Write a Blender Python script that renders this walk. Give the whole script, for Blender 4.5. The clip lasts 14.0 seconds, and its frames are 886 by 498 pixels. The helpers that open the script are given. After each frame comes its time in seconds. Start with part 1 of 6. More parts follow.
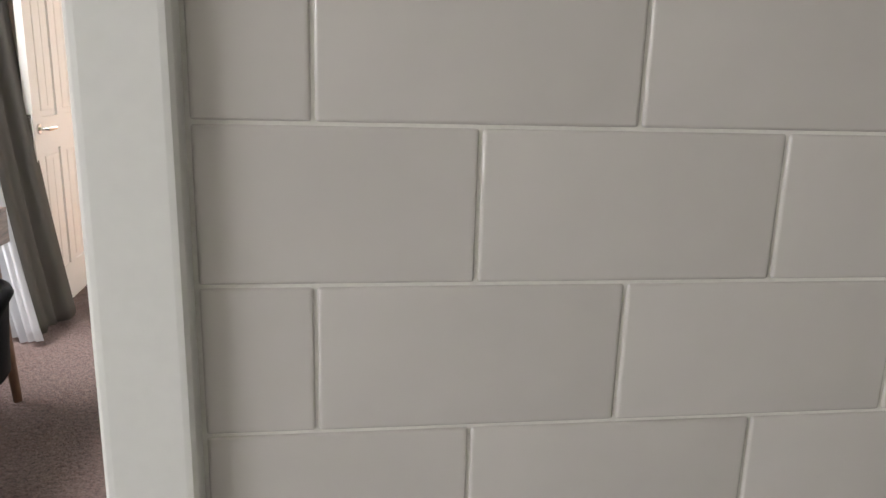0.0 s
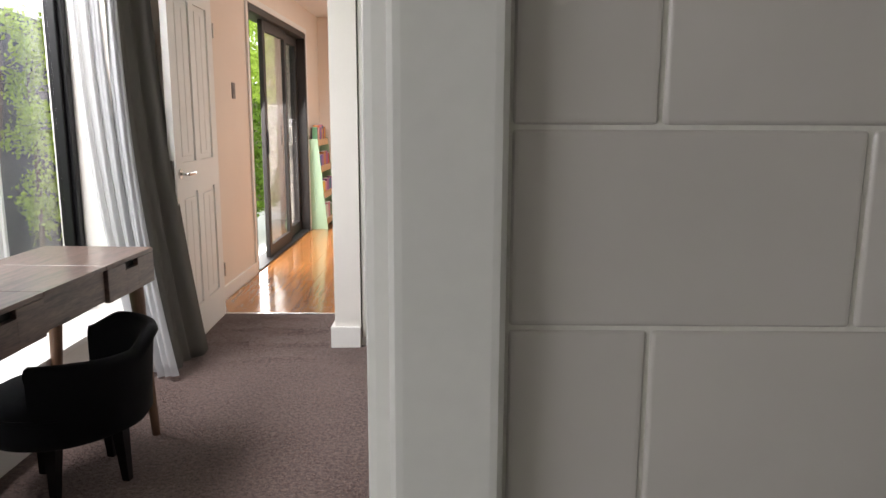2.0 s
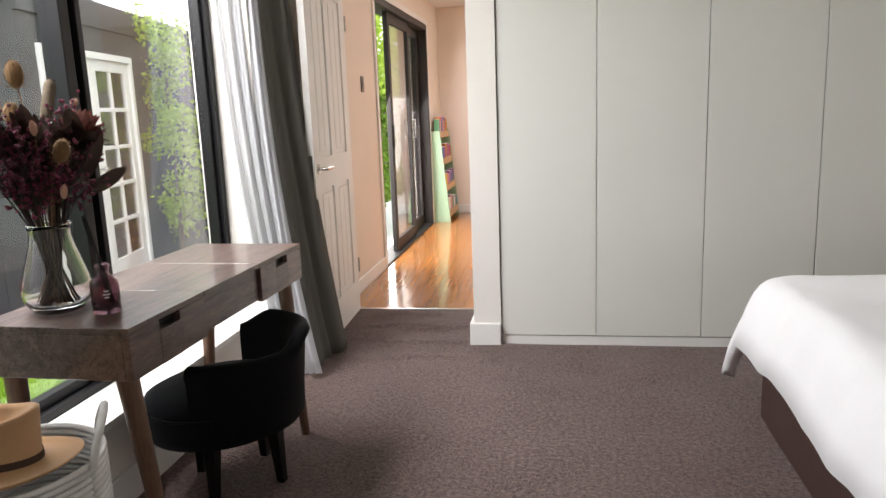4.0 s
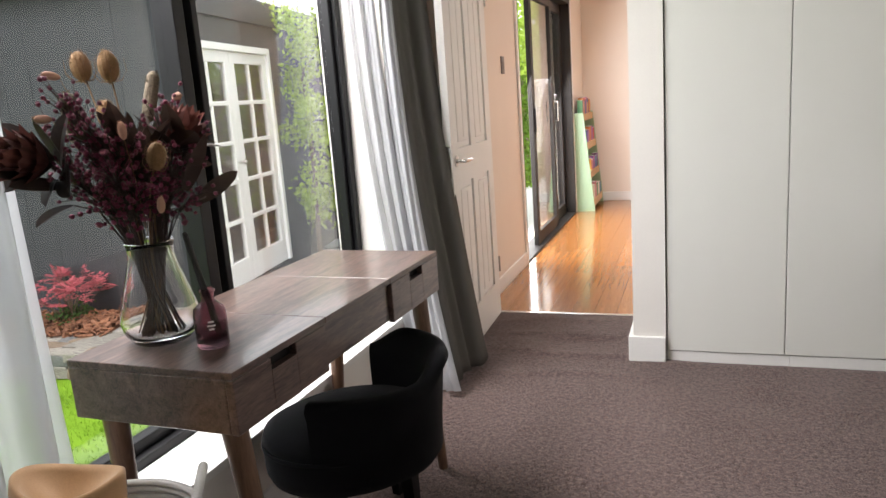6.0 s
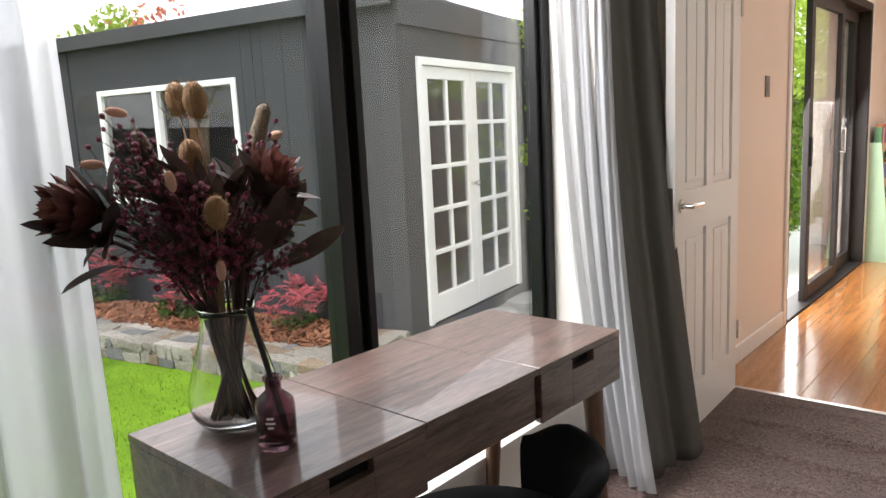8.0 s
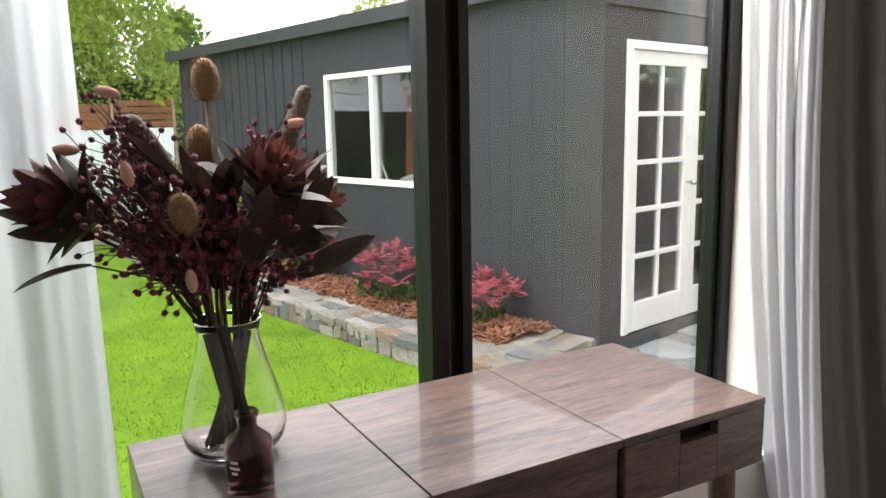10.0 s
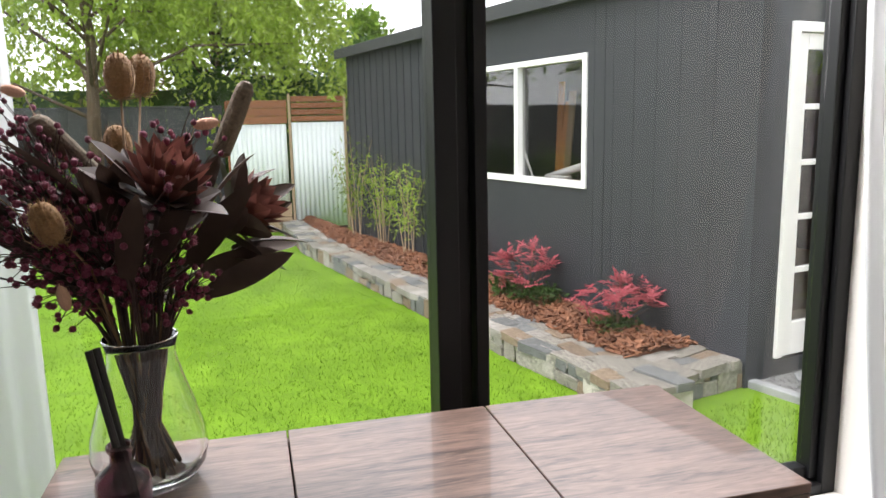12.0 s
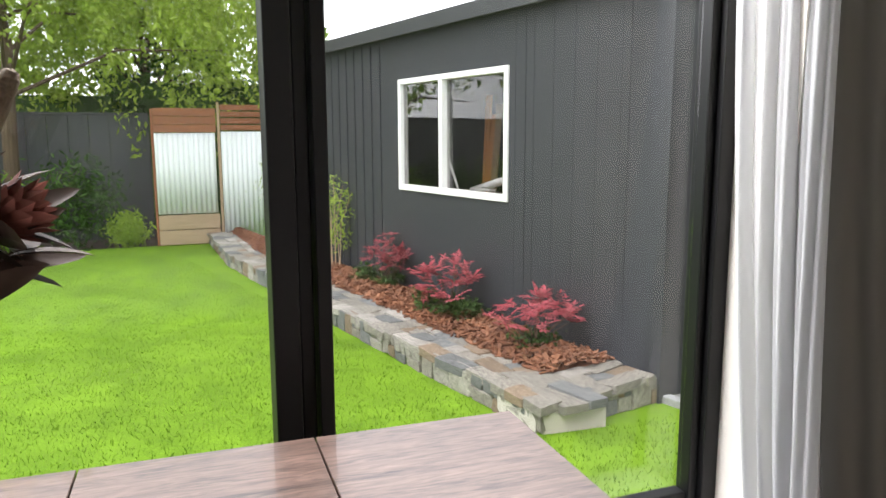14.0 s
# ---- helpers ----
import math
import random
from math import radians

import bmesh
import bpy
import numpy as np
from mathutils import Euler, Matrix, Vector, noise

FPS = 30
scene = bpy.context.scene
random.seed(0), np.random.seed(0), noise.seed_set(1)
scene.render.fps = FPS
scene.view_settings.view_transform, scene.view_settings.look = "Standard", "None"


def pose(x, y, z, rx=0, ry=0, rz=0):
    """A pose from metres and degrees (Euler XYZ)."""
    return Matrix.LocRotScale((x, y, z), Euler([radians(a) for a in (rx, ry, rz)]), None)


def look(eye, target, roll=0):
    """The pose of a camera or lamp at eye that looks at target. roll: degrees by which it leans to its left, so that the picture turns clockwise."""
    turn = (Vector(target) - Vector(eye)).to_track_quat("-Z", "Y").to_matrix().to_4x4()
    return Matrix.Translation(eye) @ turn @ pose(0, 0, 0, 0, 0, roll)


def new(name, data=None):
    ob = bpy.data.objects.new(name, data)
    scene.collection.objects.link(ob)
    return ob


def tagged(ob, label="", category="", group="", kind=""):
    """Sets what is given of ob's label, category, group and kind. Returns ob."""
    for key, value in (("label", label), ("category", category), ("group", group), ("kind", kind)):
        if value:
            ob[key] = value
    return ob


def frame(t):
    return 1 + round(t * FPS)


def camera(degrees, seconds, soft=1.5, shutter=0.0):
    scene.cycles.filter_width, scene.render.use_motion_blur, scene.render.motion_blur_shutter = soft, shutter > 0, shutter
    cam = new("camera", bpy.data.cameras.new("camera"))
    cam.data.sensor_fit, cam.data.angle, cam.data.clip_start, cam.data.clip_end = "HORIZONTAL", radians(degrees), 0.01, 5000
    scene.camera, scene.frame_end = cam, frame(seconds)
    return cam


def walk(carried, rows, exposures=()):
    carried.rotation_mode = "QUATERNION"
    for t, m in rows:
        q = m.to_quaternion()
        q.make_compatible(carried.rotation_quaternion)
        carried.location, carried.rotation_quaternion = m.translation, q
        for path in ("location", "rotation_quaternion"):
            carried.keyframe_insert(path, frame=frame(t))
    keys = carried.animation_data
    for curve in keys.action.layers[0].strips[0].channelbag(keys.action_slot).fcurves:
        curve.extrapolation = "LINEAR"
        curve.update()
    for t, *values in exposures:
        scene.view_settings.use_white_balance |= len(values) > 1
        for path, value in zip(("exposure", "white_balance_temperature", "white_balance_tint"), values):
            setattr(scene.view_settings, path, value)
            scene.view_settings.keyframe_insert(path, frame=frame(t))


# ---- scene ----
cam = camera(62.7, 14.0)
EXPOSURES = [(0, 2.25), (0.5, 2.1), (1.0, 1.85), (1.5, 1.52), (2.0, 1.42), (3.0, 1.5), (6.0, 1.56), (7.5, 1.42), (8.2, 1.42), (10.3, 1.56), (12.5, 1.54), (14, 1.58)]
PATH = [
    (0, (0.815, 0.542, 1.314), (1.085, 2.467, 0.843), 1.6),
    (0.5, (0.805, 0.548, 1.31), (1.012, 2.489, 0.877), 1.3),
    (1, (0.787, 0.56, 1.309), (0.927, 2.515, 0.911), 1.1),
    (1.5, (0.763, 0.576, 1.305), (0.817, 2.541, 0.934), 0.7),
    (2, (0.729, 0.606, 1.295), (0.713, 2.573, 0.934), 0.2),
    (2.5, (0.682, 0.63, 1.278), (0.593, 2.596, 0.922), -0.4),
    (3, (0.635, 0.654, 1.272), (0.471, 2.614, 0.912), -1.0),
    (5.5, (0.425, 1.077, 1.271), (-0.14, 2.952, 0.865), -3.8),
    (6, (0.39, 1.195, 1.277), (-0.279, 3.036, 0.874), -4.2),
    (6.5, (0.371, 1.343, 1.288), (-0.438, 3.132, 0.91), -4.0),
    (7, (0.368, 1.494, 1.312), (-0.601, 3.208, 0.962), -3.7),
    (7.5, (0.385, 1.615, 1.328), (-0.75, 3.228, 0.998), -3.4),
    (8, (0.409, 1.748, 1.322), (-0.874, 3.248, 0.999), -2.9),
    (8.2, (0.427, 1.813, 1.326), (-0.915, 3.259, 1.001), -2.5),
    (10.5, (0.367, 2.322, 1.317), (-1.391, 3.213, 0.977), -1.1),
    (11, (0.339, 2.43, 1.324), (-1.472, 3.202, 0.975), -1.1),
    (11.5, (0.364, 2.54, 1.31), (-1.492, 3.2, 0.966), -1.2),
    (12, (0.365, 2.662, 1.321), (-1.527, 3.215, 0.98), -1.2),
    (12.5, (0.376, 2.759, 1.322), (-1.542, 3.213, 0.984), -1.1),
    (13, (0.366, 2.807, 1.313), (-1.564, 3.212, 0.978), -0.9),
    (13.5, (0.395, 2.835, 1.327), (-1.521, 3.303, 0.998), -0.8),
    (14, (0.31, 2.899, 1.299), (-1.54, 3.594, 0.992), -0.2),
]
walk(cam, [(t, look(eye, target, roll)) for t, eye, target, roll in PATH], EXPOSURES)

# ---- world and light ----
world = bpy.data.worlds.new("sky")
scene.world = world
world.use_nodes = True
wn = world.node_tree.nodes
sky = wn.new("ShaderNodeTexSky")
sky.sky_type = "NISHITA"
sky.sun_disc = False
sky.sun_elevation, sky.sun_rotation = radians(52), radians(200)
sky.air_density, sky.dust_density, sky.ozone_density = 1.0, 4.0, 1.0
wn["Background"].inputs["Strength"].default_value = 0.15
cloud = wn.new("ShaderNodeMix")
cloud.data_type = "RGBA"
cloud.inputs["Factor"].default_value = 0.85
cloud.inputs["B"].default_value = (6.6, 6.8, 7.1, 1)
world.node_tree.links.new(sky.outputs[0], cloud.inputs["A"])
world.node_tree.links.new(cloud.outputs["Result"], wn["Background"].inputs["Color"])

sun = new("sun", bpy.data.lights.new("sun", "SUN"))
sun.data.energy, sun.data.angle, sun.data.color = 0.8, radians(20), (1.0, 0.96, 0.9)
sun.matrix_world = look((0, 0, 20), (-6, 9, 3))


def area_lamp(name, at, target, w, h, power, colour=(1.0, 0.97, 0.985)):
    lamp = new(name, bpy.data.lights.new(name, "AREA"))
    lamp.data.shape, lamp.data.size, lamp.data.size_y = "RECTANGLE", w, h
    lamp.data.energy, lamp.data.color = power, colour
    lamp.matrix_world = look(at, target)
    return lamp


# area lamps standing in for skylight at the bedroom window and hall door
area_lamp("daylight_bedroom", (-1.42, 2.95, 2.28), (0.35, 3.15, 0.0), 2.3, 0.6, 50)
area_lamp("daylight_hall", (-1.0, 7.6, 1.15), (0.5, 7.6, 0.6), 2.1, 2.1, 45)
# added lamp to light the tiles; this room's window is assumed, never in view
area_lamp("added_lamp_tiled_room", (-1.15, -0.3, 1.55), (1.0, -0.1, 1.2), 1.0, 0.9, 4.2)


# ---- materials ----
def material(name, colour, rough=0.6, metal=0.0, vary=0.12, scale=6.0, fine=60.0, bump=0.1, depth=0.002, stretch=(1, 1, 1), second=None, sheen=0.0, coat=0.0, piece=0.0, spec=0.5, trans=0.0, space="Object", distort=0.0):
    m = bpy.data.materials.new(name)
    m.use_nodes = True
    nt = m.node_tree
    n, l = nt.nodes, nt.links
    b = n["Principled BSDF"]
    co = n.new("ShaderNodeTexCoord")
    mp = n.new("ShaderNodeMapping")
    mp.inputs["Scale"].default_value = stretch
    l.new(co.outputs[space], mp.inputs[0])
    big = n.new("ShaderNodeTexNoise")
    big.inputs["Scale"].default_value, big.inputs["Detail"].default_value = scale, 4
    big.inputs["Distortion"].default_value = distort
    small = n.new("ShaderNodeTexNoise")
    small.inputs["Distortion"].default_value = distort
    small.inputs["Scale"].default_value, small.inputs["Detail"].default_value = fine, 5
    l.new(mp.outputs[0], big.inputs[0])
    l.new(mp.outputs[0], small.inputs[0])
    add = n.new("ShaderNodeMath")
    add.operation = "MULTIPLY_ADD"
    add.inputs[1].default_value = 0.5
    l.new(big.outputs[0], add.inputs[0])
    half = n.new("ShaderNodeMath")
    half.operation = "MULTIPLY"
    half.inputs[1].default_value = 0.5
    l.new(small.outputs[0], half.inputs[0])
    l.new(half.outputs[0], add.inputs[2])
    ramp = n.new("ShaderNodeValToRGB")
    ramp.color_ramp.elements[0].position, ramp.color_ramp.elements[1].position = 0.32, 0.68
    lo = [c * (1 - vary) for c in colour]
    hi = second if second else [min(1, c * (1 + vary)) for c in colour]
    ramp.color_ramp.elements[0].color, ramp.color_ramp.elements[1].color = (*lo, 1), (*hi, 1)
    l.new(add.outputs[0], ramp.inputs[0])
    out = ramp.outputs[0]
    if piece:
        info = n.new("ShaderNodeObjectInfo")
        geo = n.new("ShaderNodeNewGeometry")
        mix = n.new("ShaderNodeMath")
        mix.operation = "ADD"
        l.new(info.outputs["Random"], mix.inputs[0])
        l.new(geo.outputs["Random Per Island"], mix.inputs[1])
        rng = n.new("ShaderNodeMapRange")
        rng.inputs[1].default_value, rng.inputs[2].default_value = 0, 2
        rng.inputs[3].default_value, rng.inputs[4].default_value = 1 - piece, 1 + piece
        l.new(mix.outputs[0], rng.inputs[0])
        hsv = n.new("ShaderNodeHueSaturation")
        l.new(out, hsv.inputs["Color"])
        l.new(rng.outputs[0], hsv.inputs["Value"])
        out = hsv.outputs[0]
    l.new(out, b.inputs["Base Color"])
    b.inputs["Roughness"].default_value, b.inputs["Metallic"].default_value = rough, metal
    b.inputs["Specular IOR Level"].default_value = spec
    b.inputs["Sheen Weight"].default_value, b.inputs["Coat Weight"].default_value = sheen, coat
    b.inputs["Transmission Weight"].default_value = trans
    if bump:
        bp = n.new("ShaderNodeBump")
        bp.inputs["Strength"].default_value, bp.inputs["Distance"].default_value = bump, depth
        l.new(add.outputs[0], bp.inputs["Height"])
        l.new(bp.outputs[0], b.inputs["Normal"])
    return m


def glass(name, tint=(1, 1, 1), ior=1.45, rough=0.0, mixin=0.0):
    m = bpy.data.materials.new(name)
    m.use_nodes = True
    b = m.node_tree.nodes["Principled BSDF"]
    b.inputs["Base Color"].default_value = (*tint, 1)
    b.inputs["Roughness"].default_value, b.inputs["IOR"].default_value = rough, ior
    b.inputs["Transmission Weight"].default_value = 1.0
    return m


def pane_glass(name, dark=1.0):
    """Flat window glass: clear, with a mirror gloss that follows Fresnel."""
    m = bpy.data.materials.new(name)
    m.use_nodes = True
    n, l = m.node_tree.nodes, m.node_tree.links
    n.remove(n["Principled BSDF"])
    clear, gloss, mix, fr = n.new("ShaderNodeBsdfTransparent"), n.new("ShaderNodeBsdfGlossy"), n.new("ShaderNodeMixShader"), n.new("ShaderNodeLayerWeight")
    power, scaled = n.new("ShaderNodeMath"), n.new("ShaderNodeMath")
    power.operation, power.inputs[1].default_value = "POWER", 3.0
    scaled.operation, scaled.inputs[1].default_value, scaled.inputs[2].default_value = "MULTIPLY_ADD", 1.0, 0.022
    clear.inputs[0].default_value = (dark, dark, dark, 1)
    gloss.inputs["Roughness"].default_value = 0.01
    fr.inputs["Blend"].default_value = 0.5
    l.new(fr.outputs["Facing"], power.inputs[0])
    l.new(power.outputs[0], scaled.inputs[0])
    l.new(scaled.outputs[0], mix.inputs[0])
    l.new(clear.outputs[0], mix.inputs[1])
    l.new(gloss.outputs[0], mix.inputs[2])
    l.new(mix.outputs[0], n["Material Output"].inputs[0])
    return m


def cloth(name, colour, through_amount=0.5, holes=0.0, fine=900.0):
    m = bpy.data.materials.new(name)
    m.use_nodes = True
    n, l = m.node_tree.nodes, m.node_tree.links
    n.remove(n["Principled BSDF"])
    co, noi = n.new("ShaderNodeTexCoord"), n.new("ShaderNodeTexNoise")
    noi.inputs["Scale"].default_value = fine
    l.new(co.outputs["Object"], noi.inputs[0])
    bp = n.new("ShaderNodeBump")
    bp.inputs["Strength"].default_value, bp.inputs["Distance"].default_value = 0.25, 0.001
    l.new(noi.outputs[0], bp.inputs["Height"])
    dif, tra, mix = n.new("ShaderNodeBsdfDiffuse"), n.new("ShaderNodeBsdfTranslucent"), n.new("ShaderNodeMixShader")
    for s in (dif, tra):
        s.inputs[0].default_value = (*colour, 1)
        l.new(bp.outputs[0], s.inputs["Normal"])
    mix.inputs[0].default_value = through_amount
    l.new(dif.outputs[0], mix.inputs[1])
    l.new(tra.outputs[0], mix.inputs[2])
    out = mix.outputs[0]
    if holes:
        clear, mix2 = n.new("ShaderNodeBsdfTransparent"), n.new("ShaderNodeMixShader")
        mix2.inputs[0].default_value = holes
        l.new(out, mix2.inputs[1])
        l.new(clear.outputs[0], mix2.inputs[2])
        out = mix2.outputs[0]
    l.new(out, n["Material Output"].inputs[0])
    return m


def leaf_mat(name, colour, second, rough=0.5, amount=0.35):
    m = material(name, colour, rough, vary=0.3, second=second, scale=2.0, fine=20, bump=0.0, piece=0.45, spec=0.2)
    n, l = m.node_tree.nodes, m.node_tree.links
    b = n["Principled BSDF"]
    tra, mix = n.new("ShaderNodeBsdfTranslucent"), n.new("ShaderNodeMixShader")
    l.new(b.inputs["Base Color"].links[0].from_socket, tra.inputs[0])
    mix.inputs[0].default_value = amount
    l.new(b.outputs[0], mix.inputs[1])
    l.new(tra.outputs[0], mix.inputs[2])
    l.new(mix.outputs[0], n["Material Output"].inputs[0])
    return m


M = {}
M["white_paint"] = material("white_paint", (0.8, 0.79, 0.76), 0.4, vary=0.03, scale=3, fine=120, bump=0.06)
M["wall_paint"] = material("wall_paint", (0.78, 0.75, 0.7), 0.7, vary=0.03, scale=2, fine=250, bump=0.15, depth=0.001)
M["hall_paint"] = material("hall_paint", (0.8, 0.71, 0.62), 0.65, vary=0.03, scale=2, fine=250, bump=0.15, depth=0.001)
M["ceiling_paint"] = material("ceiling_paint", (0.82, 0.81, 0.79), 0.8, vary=0.02, fine=200)
M["carpet"] = material("carpet", (0.058, 0.039, 0.036), 0.95, vary=0.5, scale=60, fine=160, bump=0.8, depth=0.01, second=(0.225, 0.158, 0.143), sheen=0.15, spec=0.1)
M["tuft"] = material("carpet_tuft", (0.068, 0.046, 0.042), 0.95, vary=0.5, scale=4, fine=150, bump=0.0, second=(0.255, 0.178, 0.161), piece=0.7, spec=0.1)
M["tile"] = material("glazed_tile", (0.6, 0.565, 0.535), 0.14, vary=0.03, scale=5, fine=30, bump=0.08, depth=0.002, piece=0.02, space="Object")
M["grout"] = material("grout", (0.72, 0.7, 0.65), 0.9, vary=0.1, fine=300, bump=0.4)
M["gloss_door"] = material("gloss_white", (0.74, 0.74, 0.69), 0.16, vary=0.012, scale=1.5, fine=4, bump=0.02, depth=0.004)
M["black_frame"] = material("black_aluminium", (0.005, 0.005, 0.006), 0.45, 0.0, spec=0.3, vary=0.2, fine=300, bump=0.06)
M["dark_frame"] = material("dark_aluminium", (0.03, 0.026, 0.024), 0.5, 0.0, spec=0.25, vary=0.2, fine=300, bump=0.05)
M["pane"] = pane_glass("window_glass", 0.96)
M["shed_glass"] = pane_glass("shed_glass", 0.8)
M["desk_wood"] = material("walnut_stain", (0.04, 0.022, 0.016), 0.34, vary=0.6, scale=1.4, fine=8, bump=0.3, depth=0.0013, stretch=(11, 1.3, 11), second=(0.185, 0.118, 0.094), coat=0.4, distort=2.0)
M["leg_wood"] = material("leg_wood", (0.13, 0.068, 0.04), 0.4, vary=0.35, scale=4, fine=30, bump=0.08, stretch=(8, 8, 0.8), second=(0.2, 0.11, 0.065))
M["velvet"] = material("black_velvet", (0.004, 0.004, 0.005), 0.9, vary=0.3, scale=12, fine=500, bump=0.3, sheen=0.04, spec=0.12)
M["black_wood"] = material("black_wood", (0.006, 0.0055, 0.0055), 0.5, spec=0.2, vary=0.2)
M["curtain"] = cloth("curtain_cloth", (0.14, 0.134, 0.122), 0.06, 0.0)
M["sheer"] = cloth("sheer_cloth", (0.69, 0.70, 0.72), 0.46, 0.36)
M["floor_wood"] = material("floor_wood", (0.33, 0.125, 0.03), 0.16, vary=0.25, scale=3, fine=25, bump=0.04, depth=0.001, stretch=(12, 0.7, 12), second=(0.46, 0.2, 0.06), coat=0.3, piece=0.22)
M["chrome"] = material("brushed_metal", (0.6, 0.58, 0.55), 0.25, 1.0, vary=0.06, fine=200, bump=0.02)
M["switch"] = material("grey_switch", (0.16, 0.14, 0.13), 0.4, vary=0.1)
M["shed_board"] = material("charcoal_cladding", (0.022, 0.0245, 0.0305), 0.6, vary=0.35, scale=5, fine=60, bump=0.12, depth=0.004, stretch=(7, 7, 0.35), piece=0.12)
M["shed_roof"] = material("dark_steel", (0.05, 0.052, 0.058), 0.5, 0.3, vary=0.15)
M["white_gloss"] = material("white_joinery", (0.82, 0.82, 0.82), 0.35, vary=0.04, scale=4, fine=90, bump=0.06)
M["turf"] = material("artificial_turf", (0.105, 0.21, 0.011), 0.85, vary=0.35, scale=2.2, fine=70, bump=0.6, depth=0.01, distort=1.0, second=(0.185, 0.33, 0.02), spec=0.15)
M["blade"] = leaf_mat("turf_blade", (0.1, 0.21, 0.012), (0.25, 0.4, 0.035), 0.55, 0.3)
M["soil"] = material("soil", (0.05, 0.032, 0.022), 0.95, vary=0.4, fine=80, bump=0.8, depth=0.02)
M["mulch"] = material("bark_mulch", (0.12, 0.043, 0.022), 0.85, vary=0.5, scale=8, fine=60, bump=0.4, second=(0.26, 0.11, 0.055), piece=0.5)
M["stone"] = material("field_stone", (0.12, 0.112, 0.1), 0.8, vary=0.5, scale=9, fine=40, bump=0.8, depth=0.014, second=(0.4, 0.37, 0.32), piece=0.32)
M["mortar"] = material("mortar", (0.45, 0.42, 0.38), 0.9, vary=0.2, fine=100, bump=0.5)
M["paver"] = material("slate_paver", (0.22, 0.23, 0.24), 0.75, vary=0.3, scale=4, fine=60, bump=0.4, depth=0.006, second=(0.36, 0.37, 0.38), piece=0.25)
M["gravel"] = material("grey_gravel", (0.14, 0.145, 0.15), 0.85, vary=0.4, scale=30, fine=90, bump=0.9, depth=0.02, second=(0.32, 0.32, 0.32), piece=0.4)
M["zinc"] = material("pale_corrugated_steel", (0.8, 0.84, 0.84), 0.5, 0.0, vary=0.06, scale=3, fine=40, bump=0.04)
M["cedar"] = material("red_cedar", (0.24, 0.085, 0.035), 0.6, vary=0.3, scale=4, fine=40, bump=0.2, stretch=(6, 0.7, 6), second=(0.36, 0.14, 0.06), piece=0.2)
M["sleeper"] = material("timber_sleeper", (0.42, 0.3, 0.19), 0.8, vary=0.25, stretch=(6, 0.7, 6), fine=40, bump=0.3)
M["dark_fence"] = material("dark_fence", (0.055, 0.058, 0.062), 0.7, vary=0.2, stretch=(4, 4, 0.6), piece=0.15)
M["leaf_green"] = leaf_mat("leaf_green", (0.09, 0.2, 0.022), (0.26, 0.4, 0.05))
M["leaf_light"] = leaf_mat("leaf_light", (0.26, 0.4, 0.04), (0.5, 0.64, 0.12), 0.5, 0.55)
M["leaf_dark"] = leaf_mat("leaf_dark", (0.03, 0.075, 0.016), (0.085, 0.16, 0.035), 0.45, 0.25)
M["leaf_red"] = leaf_mat("leaf_red", (0.36, 0.045, 0.07), (0.6, 0.16, 0.19), 0.5, 0.4)
M["leaf_rust"] = leaf_mat("leaf_rust", (0.4, 0.11, 0.06), (0.55, 0.2, 0.12), 0.5, 0.4)
M["bark"] = material("bark", (0.11, 0.075, 0.05), 0.9, vary=0.4, fine=40, bump=0.7, depth=0.02, stretch=(4, 4, 0.8))
M["clear_glass"] = glass("clear_glass", (1, 1, 1))
M["plum_glass"] = glass("plum_glass", (0.4, 0.22, 0.27))
M["reed"] = material("black_reed", (0.012, 0.011, 0.011), 0.7, fine=200)
M["linen"] = material("white_linen", (0.82, 0.82, 0.83), 0.85, vary=0.03, scale=4, fine=300, bump=0.2, depth=0.002, sheen=0.2)
M["bed_base"] = material("dark_brown_timber", (0.045, 0.022, 0.018), 0.5, vary=0.35, stretch=(6, 0.8, 6), fine=40, bump=0.15)
M["rope"] = material("white_cotton_rope", (0.75, 0.74, 0.72), 0.9, vary=0.08, fine=300, bump=0.5, depth=0.003)
M["felt"] = material("camel_felt", (0.5, 0.3, 0.15), 0.9, vary=0.1, scale=6, fine=350, bump=0.3, sheen=0.3)
M["felt_band"] = material("dark_felt_band", (0.06, 0.035, 0.025), 0.8)
M["mint"] = material("mint_paint", (0.36, 0.52, 0.34), 0.5, vary=0.05)
M["pine"] = material("pale_pine", (0.62, 0.42, 0.22), 0.5, vary=0.15, stretch=(1, 8, 8), fine=40)
M["roof_white"] = material("pale_wall", (0.8, 0.8, 0.8), 0.7, vary=0.05)


# ---- building blocks ----
def box(bm, x0, x1, y0, y1, z0, z1, bevel=0.0, m=None, segs=1):
    made = bmesh.ops.create_cube(bm, size=1)["verts"]
    t = Matrix.Translation(((x0 + x1) / 2, (y0 + y1) / 2, (z0 + z1) / 2)) @ Matrix.Diagonal((abs(x1 - x0), abs(y1 - y0), abs(z1 - z0), 1))
    bmesh.ops.transform(bm, matrix=(m @ t) if m else t, verts=made)
    if bevel:
        edges = list({e for v in made for e in v.link_edges})
        bmesh.ops.bevel(bm, geom=edges, offset=bevel, segments=segs, affect="EDGES", profile=0.6)
    return bm


def cyl(bm, a, b, r0, r1, n=16, caps=True):
    a, b = Vector(a), Vector(b)
    d = b - a
    m = Matrix.Translation((a + b) / 2) @ d.to_track_quat("Z", "Y").to_matrix().to_4x4()
    bmesh.ops.create_cone(bm, cap_ends=caps, segments=n, radius1=r0, radius2=r1, depth=d.length, matrix=m)
    return bm


